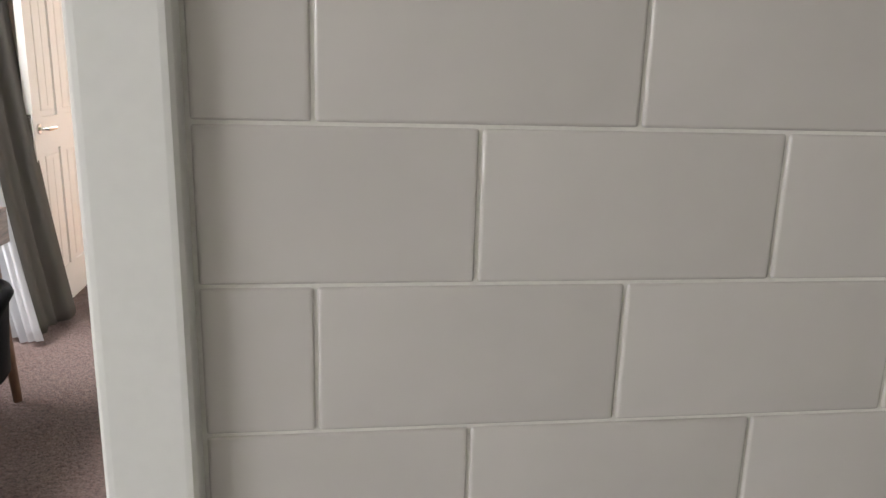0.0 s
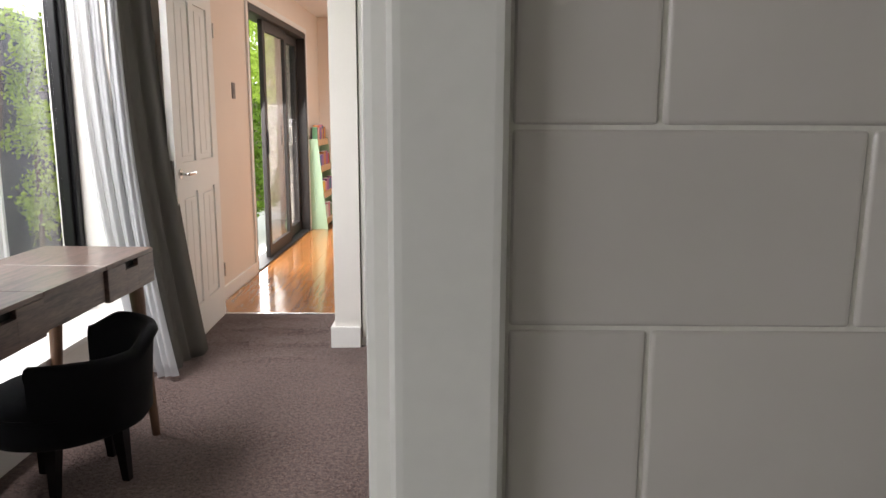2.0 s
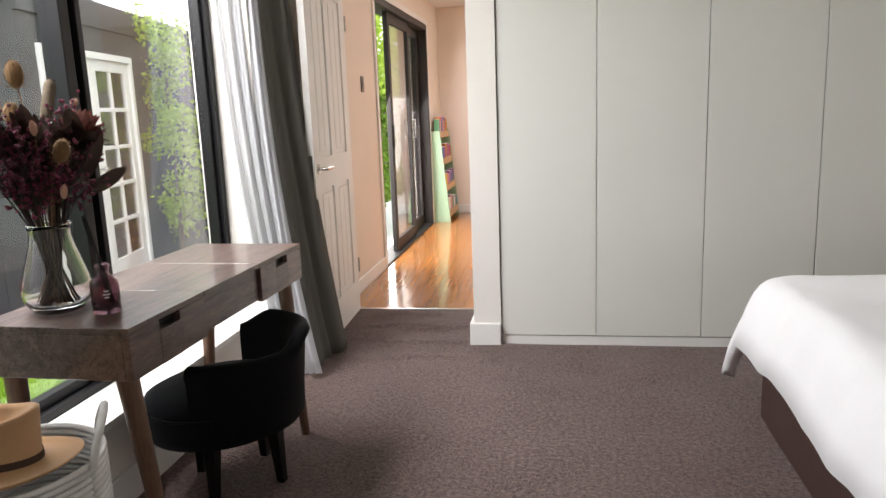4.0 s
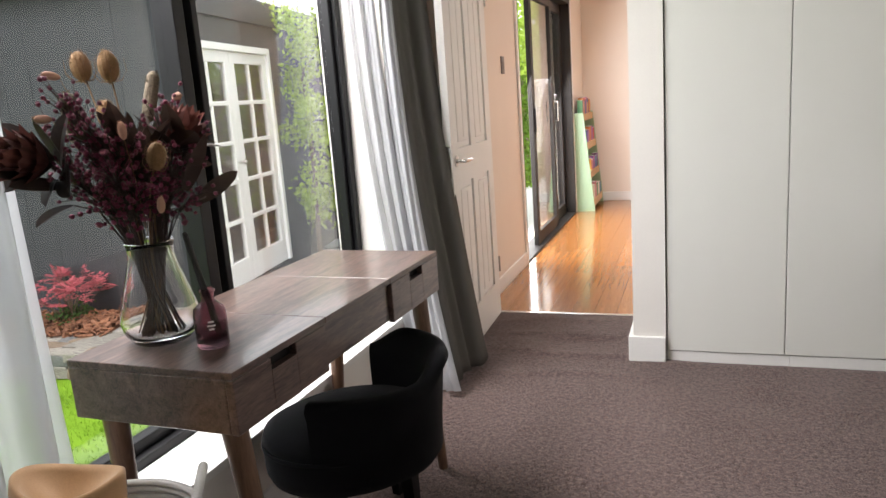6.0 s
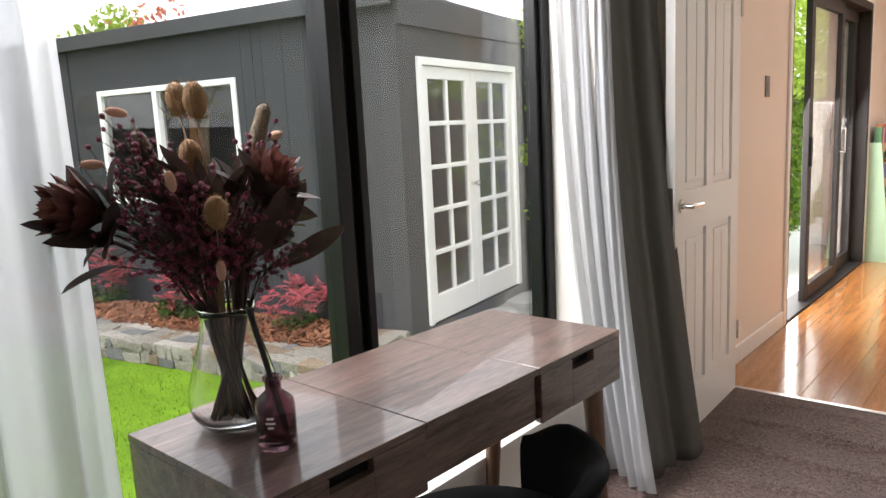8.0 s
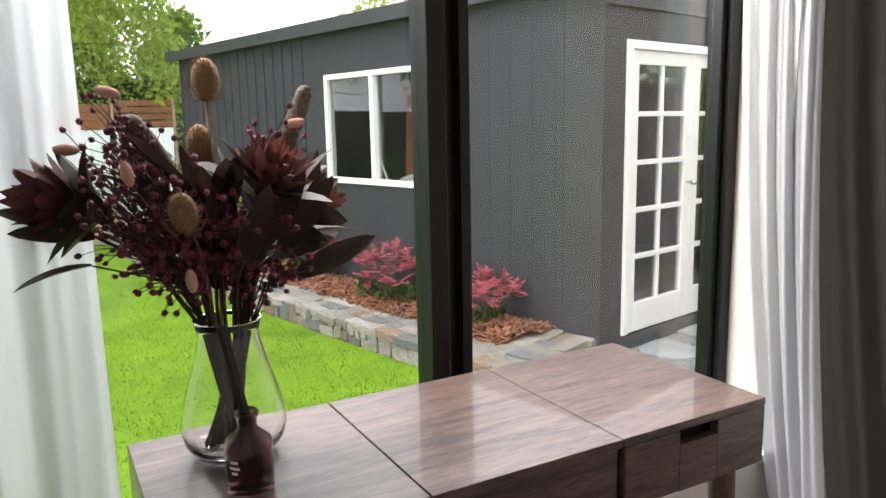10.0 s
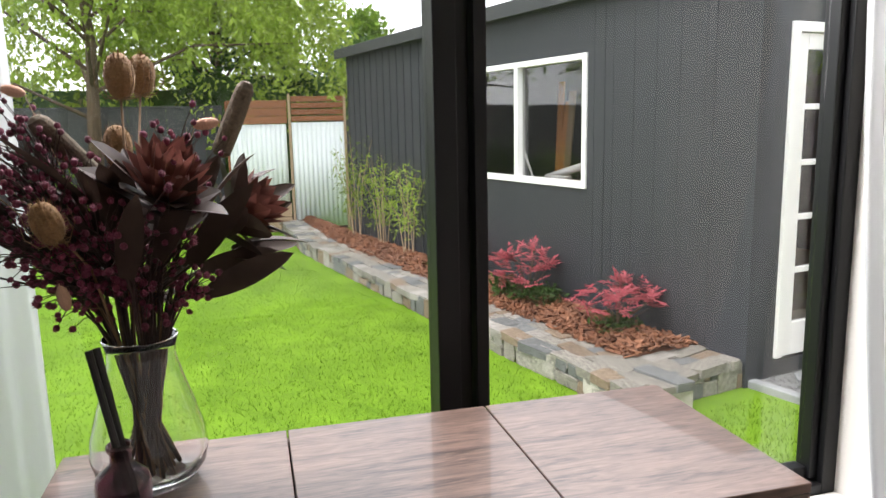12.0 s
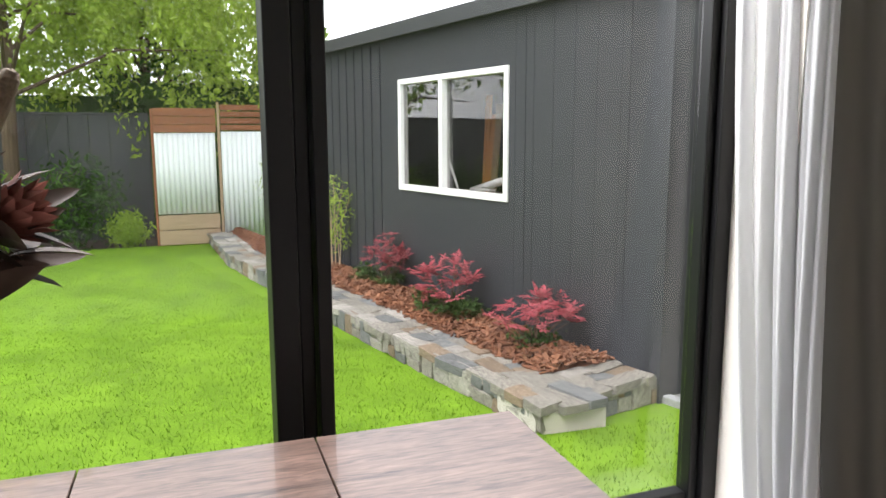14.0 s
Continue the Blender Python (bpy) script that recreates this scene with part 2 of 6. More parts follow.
def lathe(bm, rings, n=32, m=None, close=False):
    """Rings of (radius, z), turned round the z axis."""
    loops = []
    for r, z in rings:
        loop = []
        for i in range(n):
            a = 2 * math.pi * i / n
            p = Vector((r * math.cos(a), r * math.sin(a), z))
            loop.append(bm.verts.new(m @ p if m else p))
        loops.append(loop)
    for p, q in zip(loops, loops[1:]):
        for i in range(n):
            bm.faces.new((p[i], p[(i + 1) % n], q[(i + 1) % n], q[i]))
    if close:
        bm.faces.new(list(reversed(loops[0])))
        bm.faces.new(loops[-1])
    return bm


def tube(bm, pts, radii, n=8):
    pts = [Vector(p) for p in pts]
    loops = []
    up = Vector((0.31, 0.17, 0.93)).normalized()
    for i, p in enumerate(pts):
        d = (pts[min(i + 1, len(pts) - 1)] - pts[max(i - 1, 0)]).normalized()
        s = d.cross(up)
        if s.length < 0.05:
            s = d.cross(Vector((1, 0, 0)))
        s.normalize()
        u = s.cross(d)
        r = radii[i] if isinstance(radii, (list, tuple)) else radii
        loops.append([bm.verts.new(p + r * (math.cos(2 * math.pi * k / n) * s + math.sin(2 * math.pi * k / n) * u)) for k in range(n)])
    for a, b in zip(loops, loops[1:]):
        for k in range(n):
            bm.faces.new((a[k], a[(k + 1) % n], b[(k + 1) % n], b[k]))
    bm.faces.new(list(reversed(loops[0])))
    bm.faces.new(loops[-1])
    return bm


def ball(bm, c, r, sx=1, sy=1, sz=1, m=None, u=10, v=7):
    made = bmesh.ops.create_uvsphere(bm, u_segments=u, v_segments=v, radius=r)["verts"]
    t = Matrix.Translation(c) @ (m if m else Matrix()) @ Matrix.Diagonal((sx, sy, sz, 1))
    bmesh.ops.transform(bm, matrix=t, verts=made)
    return bm


def part(name, bm, mat, parent=None, label="", smooth=False, at=None):
    me = bpy.data.meshes.new(name)
    bm.normal_update()
    bm.to_mesh(me)
    bm.free()
    mats = mat if isinstance(mat, (list, tuple)) else [mat]
    for k in mats:
        me.materials.append(k)
    if smooth:
        me.shade_smooth()
    ob = new(name, me)
    if parent:
        ob.parent = parent
    if at is not None:
        ob.matrix_basis = at
    if label:
        tagged(ob, label)
    return ob


def smooth_by_angle(ob, degrees=40):
    ob.data.shade_smooth()
    ob.data.set_sharp_from_angle(angle=radians(degrees))
    return ob


def thing(name, m, label, category, group=""):
    ob = new(name)
    ob.empty_display_size = 0.1
    ob.matrix_basis = m
    return tagged(ob, label, category, group)


def structure(name, bm, mat, label, category):
    return tagged(part(name, bm, mat), label, category, kind="structure")


def B(*a, **k):
    return box(bmesh.new(), *a, **k)


def quads(name, verts, faces, mat, parent=None, at=None):
    me = bpy.data.meshes.new(name)
    me.from_pydata(verts, [], faces)
    me.materials.append(mat)
    ob = new(name, me)
    if parent:
        ob.parent = parent
    if at is not None:
        ob.matrix_basis = at
    return ob


rnd = random.Random(7)

# ---- plan: bedroom, hall and tiled room ----
WX = -0.90            # inner face of the window wall
HX = -0.867           # inner face of the hall's outer wall
CEIL = 2.45
WIN_Y0, WIN_Y1, WIN_Z0, WIN_Z1 = 1.75, 4.17, 0.32, 2.38
FRONT = 4.57          # face of the wardrobe
DOOR_Y = 5.26         # carpet meets boards
SL_Y0, SL_Y1, SL_Z = 6.52, 8.84, 2.17

bm = bmesh.new()
box(bm, -1.20, WX, 0.97, WIN_Y0, -0.1, CEIL)
box(bm, -1.20, WX, WIN_Y1, DOOR_Y - 0.1, -0.1, CEIL)
box(bm, -1.20, WX, WIN_Y0, WIN_Y1, -0.1, WIN_Z0 - 0.025)
box(bm, -1.20, WX, WIN_Y0, WIN_Y1, WIN_Z1, CEIL)
structure("wall_west", bm, M["wall_paint"], "off-white painted bedroom wall below and beside the window", "wall")

bm = bmesh.new()
box(bm, -1.12, HX, DOOR_Y - 0.1, SL_Y0, -0.1, CEIL)
box(bm, -1.12, HX, SL_Y1, 9.78, -0.1, CEIL)
box(bm, -1.12, HX, SL_Y0, SL_Y1, SL_Z, CEIL)
box(bm, -1.12, HX, SL_Y0, SL_Y1, -0.1, -0.02)
structure("wall_hall_west", bm, M["hall_paint"], "warm cream painted hall wall with a sliding door", "wall")
structure("wall_hall_end", B(-1.12, 3.2, 9.66, 9.8, -0.1, CEIL), M["hall_paint"], "warm cream painted wall at the hall's end", "wall")
structure("wall_hall_east", B(3.0, 3.15, DOOR_Y, 9.66, -0.1, CEIL), M["hall_paint"], "cream painted hall wall", "wall")
bm = bmesh.new()
box(bm, 0.09, 0.236, FRONT - 0.012, DOOR_Y, -0.1, CEIL)
box(bm, 0.236, 2.5, DOOR_Y - 0.08, DOOR_Y, -0.1, CEIL)
box(bm, HX, 0.09, DOOR_Y - 0.1, DOOR_Y, 2.08, CEIL)
structure("wall_north", bm, M["wall_paint"], "off-white wall end beside the built-in wardrobe", "wall")
structure("wall_east", B(3.0, 3.15, 0.97, DOOR_Y, -0.1, CEIL), M["wall_paint"], "off-white bedroom wall", "wall")
structure("ceiling", B(-1.2, 3.15, 0.97, DOOR_Y, CEIL, CEIL + 0.1), M["ceiling_paint"], "white plasterboard bedroom ceiling", "ceiling")
structure("ceiling_hall", B(-1.2, 3.15, DOOR_Y, 9.8, CEIL, CEIL + 0.1), M["ceiling_paint"], "white plasterboard hall ceiling", "ceiling")

# wall between the tiled room and the bedroom, with the open doorway
TY = 0.862            # tile faces
bm = bmesh.new()
box(bm, 0.738, 3.15, TY + 0.0014, 0.97, -0.1, CEIL)
box(bm, -1.20, -0.14, TY + 0.008, 0.97, -0.1, CEIL)
box(bm, -0.14, 0.738, TY + 0.008, 0.97, 2.06, CEIL)
wall_tiles = structure("wall_south", bm, M["grout"], "cream wall tiled in running bond beside the doorway", "wall")
bm = bmesh.new()
# west wall left open for the added lamp, out of view
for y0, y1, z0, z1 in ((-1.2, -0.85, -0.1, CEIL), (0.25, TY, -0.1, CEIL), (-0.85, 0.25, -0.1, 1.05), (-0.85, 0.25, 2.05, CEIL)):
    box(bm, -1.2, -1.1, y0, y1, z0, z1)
box(bm, 3.05, 3.15, -1.2, TY, -0.1, CEIL)
box(bm, -1.2, 3.15, -1.3, -1.2, -0.1, CEIL)
structure("wall_tiled_room", bm, M["wall_paint"], "pale painted walls of the tiled room", "wall")
structure("ceiling_tiled_room", B(-1.2, 3.15, -1.3, 0.97, CEIL, CEIL + 0.1), M["ceiling_paint"], "white ceiling of the tiled room", "ceiling")
structure("floor_tiled_room", B(-1.2, 3.15, -1.3, 0.93, -0.1, -0.002), M["paver"], "grey tiled floor", "floor")

# carpet: a fine sheet with soft rucks by the doorway
def ruck(x, y, k):
    w = math.sin(y * 22 + 5 * x * x + 3.5 * noise.noise((x * 2.5, y * 1.6, 0)))
    return 0.028 * k * (max(0.0, w) ** 4 + 0.05) * (0.6 + noise.noise((x * 2, y * 5, 7)))


bm = bmesh.new()
nx, ny = 90, 170
grid = []
for j in range(ny + 1):
    y = 0.93 + (DOOR_Y - 0.93) * j / ny
    row = []
    for i in range(nx + 1):
        x = WX + (3.0 - WX) * i / nx
        k = max(0.0, 1 - ((x + 0.25) / 0.75) ** 2) * max(0.0, 1 - abs(y - 4.75) / 0.6)
        z = ruck(x, y, k) + 0.003 * noise.noise((x * 4, y * 4, 3))
        row.append(bm.verts.new((x, y, z if j < ny else -0.004)))
    grid.append(row)
for j in range(ny):
    for i in range(nx):
        bm.faces.new((grid[j][i], grid[j][i + 1], grid[j + 1][i + 1], grid[j + 1][i]))
carpet = structure("floor", bm, M["carpet"], "mauve-brown cut pile carpet, rucked near the doorway", "carpet")
carpet.data.shade_smooth()
rc = np.random.RandomState(21)
NT = 150000
tx, ty = -0.86 + 2.3 * rc.uniform(size=NT), 1.25 + 3.98 * rc.uniform(size=NT)
ok = ~((tx > 0.06) & (ty > FRONT - 0.035)) & ~((tx < -0.6) & (ty > 5.2))
tx, ty = tx[ok], ty[ok]
NT = len(tx)
swirl = np.sin(tx * 3.1 + 1.7 * np.sin(ty * 2.3)) + np.sin(ty * 4.7 + 2 * np.sin(tx * 3.7))
ta = rc.uniform(0, 6.283, NT)
lx, ly = 0.005 * np.cos(swirl * 1.4) + rc.normal(scale=0.004, size=NT), 0.005 * np.sin(swirl * 1.4) + rc.normal(scale=0.004, size=NT)
kk = np.clip(1 - ((tx + 0.25) / 0.75) ** 2, 0, 1) * np.clip(1 - np.abs(ty - 4.75) / 0.6, 0, 1)
tz = np.array([ruck(a, b, c) if c > 0 else 0.0 for a, b, c in zip(tx, ty, kk)])
tv = np.zeros((NT, 3, 3))
tv[:, 0] = np.stack([tx - 0.0019 * np.cos(ta), ty - 0.0019 * np.sin(ta), tz - 0.004], 1)
tv[:, 1] = np.stack([tx + 0.0019 * np.cos(ta), ty + 0.0019 * np.sin(ta), tz - 0.004], 1)
tv[:, 2] = np.stack([tx + lx, ty + ly, tz + rc.uniform(0.002, 0.006, NT)], 1)
tagged(quads("carpet_tufts", tv.reshape(-1, 3).tolist(), [(3 * k, 3 * k + 1, 3 * k + 2) for k in range(NT)], M["tuft"]), "short mauve-brown cut pile tufts of the carpet", "carpet", kind="stuff")
structure("floor_slab", B(-1.2, 3.15, 0.93, DOOR_Y, -0.2, -0.03), M["grout"], "floor slab under the carpet", "floor")
structure("carpet_trim", B(HX, 0.09, DOOR_Y - 0.012, DOOR_Y + 0.018, -0.01, 0.004, bevel=0.002), M["chrome"], "slim metal strip between carpet and boards", "trim")


def skirting(name, x0, x1, y0, y1, h=0.12, mat="white_paint"):
    structure(name, B(x0, x1, y0, y1, 0, h, bevel=0.004), M[mat], "white painted skirting board", "skirting")


skirting("baseboard_west", WX, WX + 0.016, 0.97, DOOR_Y - 0.1)
skirting("baseboard_hall", HX, HX + 0.016, DOOR_Y + 0.02, SL_Y0 - 0.06, 0.1)
skirting("baseboard_hall_end", HX, 3.0, 9.64, 9.66, 0.1)
bm = bmesh.new()
box(bm, 0.068, 0.236, FRONT - 0.03, FRONT - 0.012, 0, 0.125, bevel=0.004)
box(bm, 0.068, 0.09, FRONT - 0.012, DOOR_Y, 0, 0.125, bevel=0.004)
structure("baseboard_north", bm, M["white_paint"], "white painted skirting block round the wall end", "skirting")

# ---- doorway casing beside the tiles ----
bm = bmesh.new()
box(bm, 0.708, 0.749, 0.849, 0.879, 0, 2.09, bevel=0.005, segs=3)
box(bm, 0.711, 0.738, 0.872, 0.985, 0, 2.09, bevel=0.001)
box(bm, 0.695, 0.711, 0.893, 0.935, 0, 2.06, bevel=0.004, segs=2)
box(bm, 0.711, 0.79, 0.985, 1.0, 0, 2.12, bevel=0.004, segs=2)
structure("door_frame_east", bm, M["white_paint"], "white gloss painted timber door jamb and architrave", "door frame")
bm = bmesh.new()
box(bm, -0.15, -0.112, 0.849, 0.872, 0, 2.09, bevel=0.005, segs=3)
box(bm, -0.14, -0.112, 0.872, 0.985, 0, 2.09)
structure("door_frame_west", bm, M["white_paint"], "white gloss painted timber door jamb", "door frame")
structure("door_frame_head", B(-0.112, 0.711, 0.849, 0.985, 2.045, 2.09, bevel=0.004), M["white_paint"], "white painted door head", "door frame")

# ---- bedroom window ----
win = tagged(new("window_1"), "tall black aluminium window with a thick central mullion", "window", kind="structure")
F0, F1 = -1.17, -1.085
JY = 4.10


def bar(name, *a, parent=win, mat="black_frame", bevel=0.004):
    return part(name, B(*a, bevel=bevel, segs=2), M[mat], parent)


bar("frame_jamb", F0, F1, JY + 0.025, WIN_Y1, WIN_Z0, WIN_Z1)
bar("frame_jamb", F0 + 0.015, F1 - 0.02, JY, JY + 0.025, WIN_Z0 + 0.04, WIN_Z1)
bar("frame_jamb", F0, F1, WIN_Y0, WIN_Y0 + 0.07, WIN_Z0, WIN_Z1)
bar("frame_sill", F0, F1, WIN_Y0 + 0.07, JY + 0.025, WIN_Z0, WIN_Z0 + 0.032)
bar("frame_sill", F0 + 0.012, F1 - 0.03, WIN_Y0 + 0.07, JY, WIN_Z0 + 0.032, WIN_Z0 + 0.07)
bar("frame_head", F0, F1, WIN_Y0 + 0.07, JY + 0.025, WIN_Z1 - 0.05, WIN_Z1)
bar("mullion", F0, F1 - 0.005, 3.073, 3.125, WIN_Z0 + 0.032, WIN_Z1 - 0.05)
bar("mullion", F0, F1 - 0.03, 3.128, 3.158, WIN_Z0 + 0.032, WIN_Z1 - 0.05)
bar("mullion", F0, F1 - 0.005, 3.161, 3.19, WIN_Z0 + 0.032, WIN_Z1 - 0.05)
for y0, y1 in ((WIN_Y0 + 0.07, 3.073), (3.19, JY)):
    p = part("pane", B(-1.142, -1.136, y0, y1, WIN_Z0 + 0.06, WIN_Z1 - 0.05), M["pane"], win)
    p.visible_shadow = False
structure("window_sill", B(F1, WX + 0.018, WIN_Y0 - 0.02, WIN_Y1 + 0.02, WIN_Z0 - 0.022, WIN_Z0 + 0.004, bevel=0.004, segs=2), M["white_paint"], "wide white painted window sill board", "window sill")

# ---- hall floor boards ----
structure("floor_hall", B(-1.0, 3.0, DOOR_Y, 9.66, -0.1, -0.016), M["leg_wood"], "timber subfloor of the hall", "floor")

# ---- sliding door in the hall ----
sd = tagged(new("door_2"), "dark aluminium sliding glass door, partly open to the garden", "sliding door", kind="structure")


def sbar(name, *a, mat="dark_frame"):
    return part(name, B(*a, bevel=0.004), M[mat], sd)


sbar("frame_jamb", HX - 0.16, HX + 0.012, SL_Y0, SL_Y0 + 0.03, 0, SL_Z)
sbar("frame_jamb", HX - 0.16, HX + 0.012, SL_Y1 - 0.05, SL_Y1, 0, SL_Z)
sbar("frame_head", HX - 0.16, HX + 0.014, SL_Y0 + 0.03, SL_Y1 - 0.05, SL_Z - 0.06, SL_Z)
sbar("frame_track", HX - 0.16, HX + 0.01, SL_Y0 + 0.03, SL_Y1 - 0.05, -0.02, 0.012)
for k, (y0, y1, x) in enumerate(((7.12, 8.05, HX - 0.05), (7.95, 8.79, HX - 0.1))):
    leaf = part("sliding_leaf", B(x - 0.02, x + 0.02, y0, y0 + 0.085, 0.012, SL_Z - 0.06, bevel=0.003), M["dark_frame"], sd)
    part("stile", B(x - 0.02, x + 0.02, y1 - 0.085, y1, 0.012, SL_Z - 0.06, bevel=0.003), M["dark_frame"], leaf)
    part("rail", B(x - 0.02, x + 0.02, y0 + 0.085, y1 - 0.085, 0.012, 0.12, bevel=0.003), M["dark_frame"], leaf)
    part("rail", B(x - 0.02, x + 0.02, y0 + 0.085, y1 - 0.085, SL_Z - 0.15, SL_Z - 0.06, bevel=0.003), M["dark_frame"], leaf)
    g = part("pane", B(x - 0.003, x + 0.003, y0 + 0.085, y1 - 0.085, 0.12, SL_Z - 0.15), M["pane"], leaf)
    g.visible_shadow = False
    if k == 0:
        hb = bmesh.new()
        tube(hb, [(x + 0.02, y1 - 0.03, 1.0), (x + 0.055, y1 - 0.03, 1.0), (x + 0.055, y1 - 0.03, 1.18), (x + 0.02, y1 - 0.03, 1.18)], 0.006)
        part("handle", hb, M["chrome"], leaf, "bright metal pull handle")
        part("latch", B(x + 0.02, x + 0.032, y0 + 0.02, y0 + 0.06, 0.95, 1.15, bevel=0.003), M["black_frame"], leaf)
tr = bmesh.new()
box(tr, HX, HX + 0.016, SL_Y0 - 0.05, SL_Y0, 0, SL_Z + 0.05, bevel=0.004)
box(tr, HX, HX + 0.016, SL_Y1, SL_Y1 + 0.05, 0, SL_Z + 0.05, bevel=0.004)
box(tr, HX, HX + 0.016, SL_Y0, SL_Y1, SL_Z, SL_Z + 0.05, bevel=0.004)
structure("trim", tr, M["white_paint"], "white painted architrave round the sliding door", "trim")

# ---- garden ground ----
GZ = -0.40
structure("ground", B(-60, -1.2, -40, 60, GZ - 0.3, GZ - 0.03), M["soil"], "earth of the garden, reaching far off", "ground")
structure("lawn", B(-11.9, -1.25, -9, 9.5, GZ - 0.03, GZ), M["turf"], "bright green artificial turf lawn", "lawn")


# ---- shed ----
A0 = Vector((-6.637, 5.057, 0))
U = Vector((0.977, 0.2065, 0)).normalized()
V = Vector((-0.160, 0.987, 0)).normalized()
SH = Matrix(((U.x, -U.y, 0, A0.x), (U.y, U.x, 0, A0.y), (0, 0, 1, 0), (0, 0, 0, 1)))  # x along the long wall, y into the shed
S_L, S_R, S_T = -3.45, 3.345, 2.30
CORNER = A0 + U * S_R
FD = Matrix(((V.x, -V.y, 0, CORNER.x), (V.y, V.x, 0, CORNER.y), (0, 0, 1, 0), (0, 0, 0, 1)))  # x along the door wall, y into the shed

shed = thing("garden_shed", pose(A0.x, A0.y, GZ), "charcoal-clad garden shed with white window and French doors", "shed")
SHI = Matrix.Translation((-A0.x, -A0.y, -GZ))
W0, W1, WZ0, WZ1 = 0.0, 1.755, 0.775, 1.842
bm = bmesh.new()
for a in ((S_L, W0, GZ, S_T), (W1, S_R, GZ, S_T), (W0, W1, GZ, WZ0), (W0, W1, WZ1, S_T)):
    box(bm, a[0], a[1], 0.0, 0.06, a[2], a[3])
part("wall_front", bm, M["shed_board"], shed, at=SHI @ SH)
D0, D1, DZ0, DZ1 = 0.245, 1.975, -0.235, 1.885
bm = bmesh.new()
for a in ((0.0, D0, GZ, S_T), (D1, 6.0, GZ, S_T), (D0, D1, DZ1, S_T), (D0, D1, GZ, DZ0 - 0.02)):
    box(bm, a[0], a[1], 0.0, 0.06, a[2], a[3])
part("wall_side", bm, M["shed_board"], shed, at=SHI @ FD)
part("wall_back", B(S_L, S_R - 0.5, 4.2, 4.26, GZ, S_T), M["shed_board"], shed, at=SHI @ SH)
part("wall_end", B(S_L, S_L + 0.06, 0.06, 4.2, GZ, S_T), M["shed_board"], shed, at=SHI @ SH)
part("floor", B(S_L + 0.06, S_R - 0.8, 0.1, 4.2, GZ, GZ + 0.12), M["sleeper"], shed, at=SHI @ SH)
bm = bmesh.new()
box(bm, S_L - 0.15, S_R + 0.05, -0.1, 4.4, S_T, S_T + 0.05)
part("roof", bm, M["shed_roof"], shed, at=SHI @ SH)
bm = bmesh.new()
box(bm, S_L - 0.16, S_R + 0.03, -0.115, -0.1, S_T - 0.07, S_T + 0.06, bevel=0.004)
part("fascia", bm, M["shed_roof"], shed, at=SHI @ SH)
part("fascia", B(0.0, 6.0, -0.03, -0.002, S_T - 0.2, S_T + 0.03, bevel=0.004), M["shed_board"], shed, at=SHI @ FD)
# cover battens over the cladding joints
bt = bmesh.new()
box(bt, -0.01, 0.01, -0.012, 0, GZ + 0.02, S_T - 0.07, bevel=0.002)
first = part("batten", bt, M["shed_board"], shed, at=SHI @ SH @ Matrix.Translation((S_L + 0.05, 0, 0)))


def more(ob, m):
    c = ob.copy()
    scene.collection.objects.link(c)
    c.matrix_basis = m
    return c


x = S_L + 0.25
while x < -0.25:
    more(first, SHI @ SH @ Matrix.Translation((x, 0, 0)))
    x += 0.2
for x in (1.95, 3.0):
    more(first, SHI @ SH @ Matrix.Translation((x, 0, 0)) @ Matrix.Diagonal((1, 0.4, 1, 1)))
for k in range(6):
    more(first, SHI @ SH @ Matrix.Translation((1.8 + k * 0.22 + 0.03, 0, 0)) @ Matrix.Diagonal((0.5, 0.22, 1, 1)))

sw = part("window", B(W0, W0 + 0.05, -0.02, 0.07, WZ0, WZ1, bevel=0.004), M["white_gloss"], shed, "white framed sliding shed window", at=SHI @ SH)
for a in ((W1 - 0.05, W1, WZ0, WZ1), (W0 + 0.05, W1 - 0.05, WZ0, WZ0 + 0.055), (W0 + 0.05, W1 - 0.05, WZ1 - 0.05, WZ1), (0.745, 0.80, WZ0 + 0.055, WZ1 - 0.05)):
    part("window_frame", B(a[0], a[1], -0.02, 0.07, a[2], a[3], bevel=0.004), M["white_gloss"], sw)
for a in ((W0 + 0.05, 0.745, 0.02), (0.80, W1 - 0.05, 0.04)):
    g = part("pane", B(a[0], a[1], a[2], a[2] + 0.005, WZ0 + 0.055, WZ1 - 0.05), M["shed_glass"], sw)
    g.visible_shadow = False

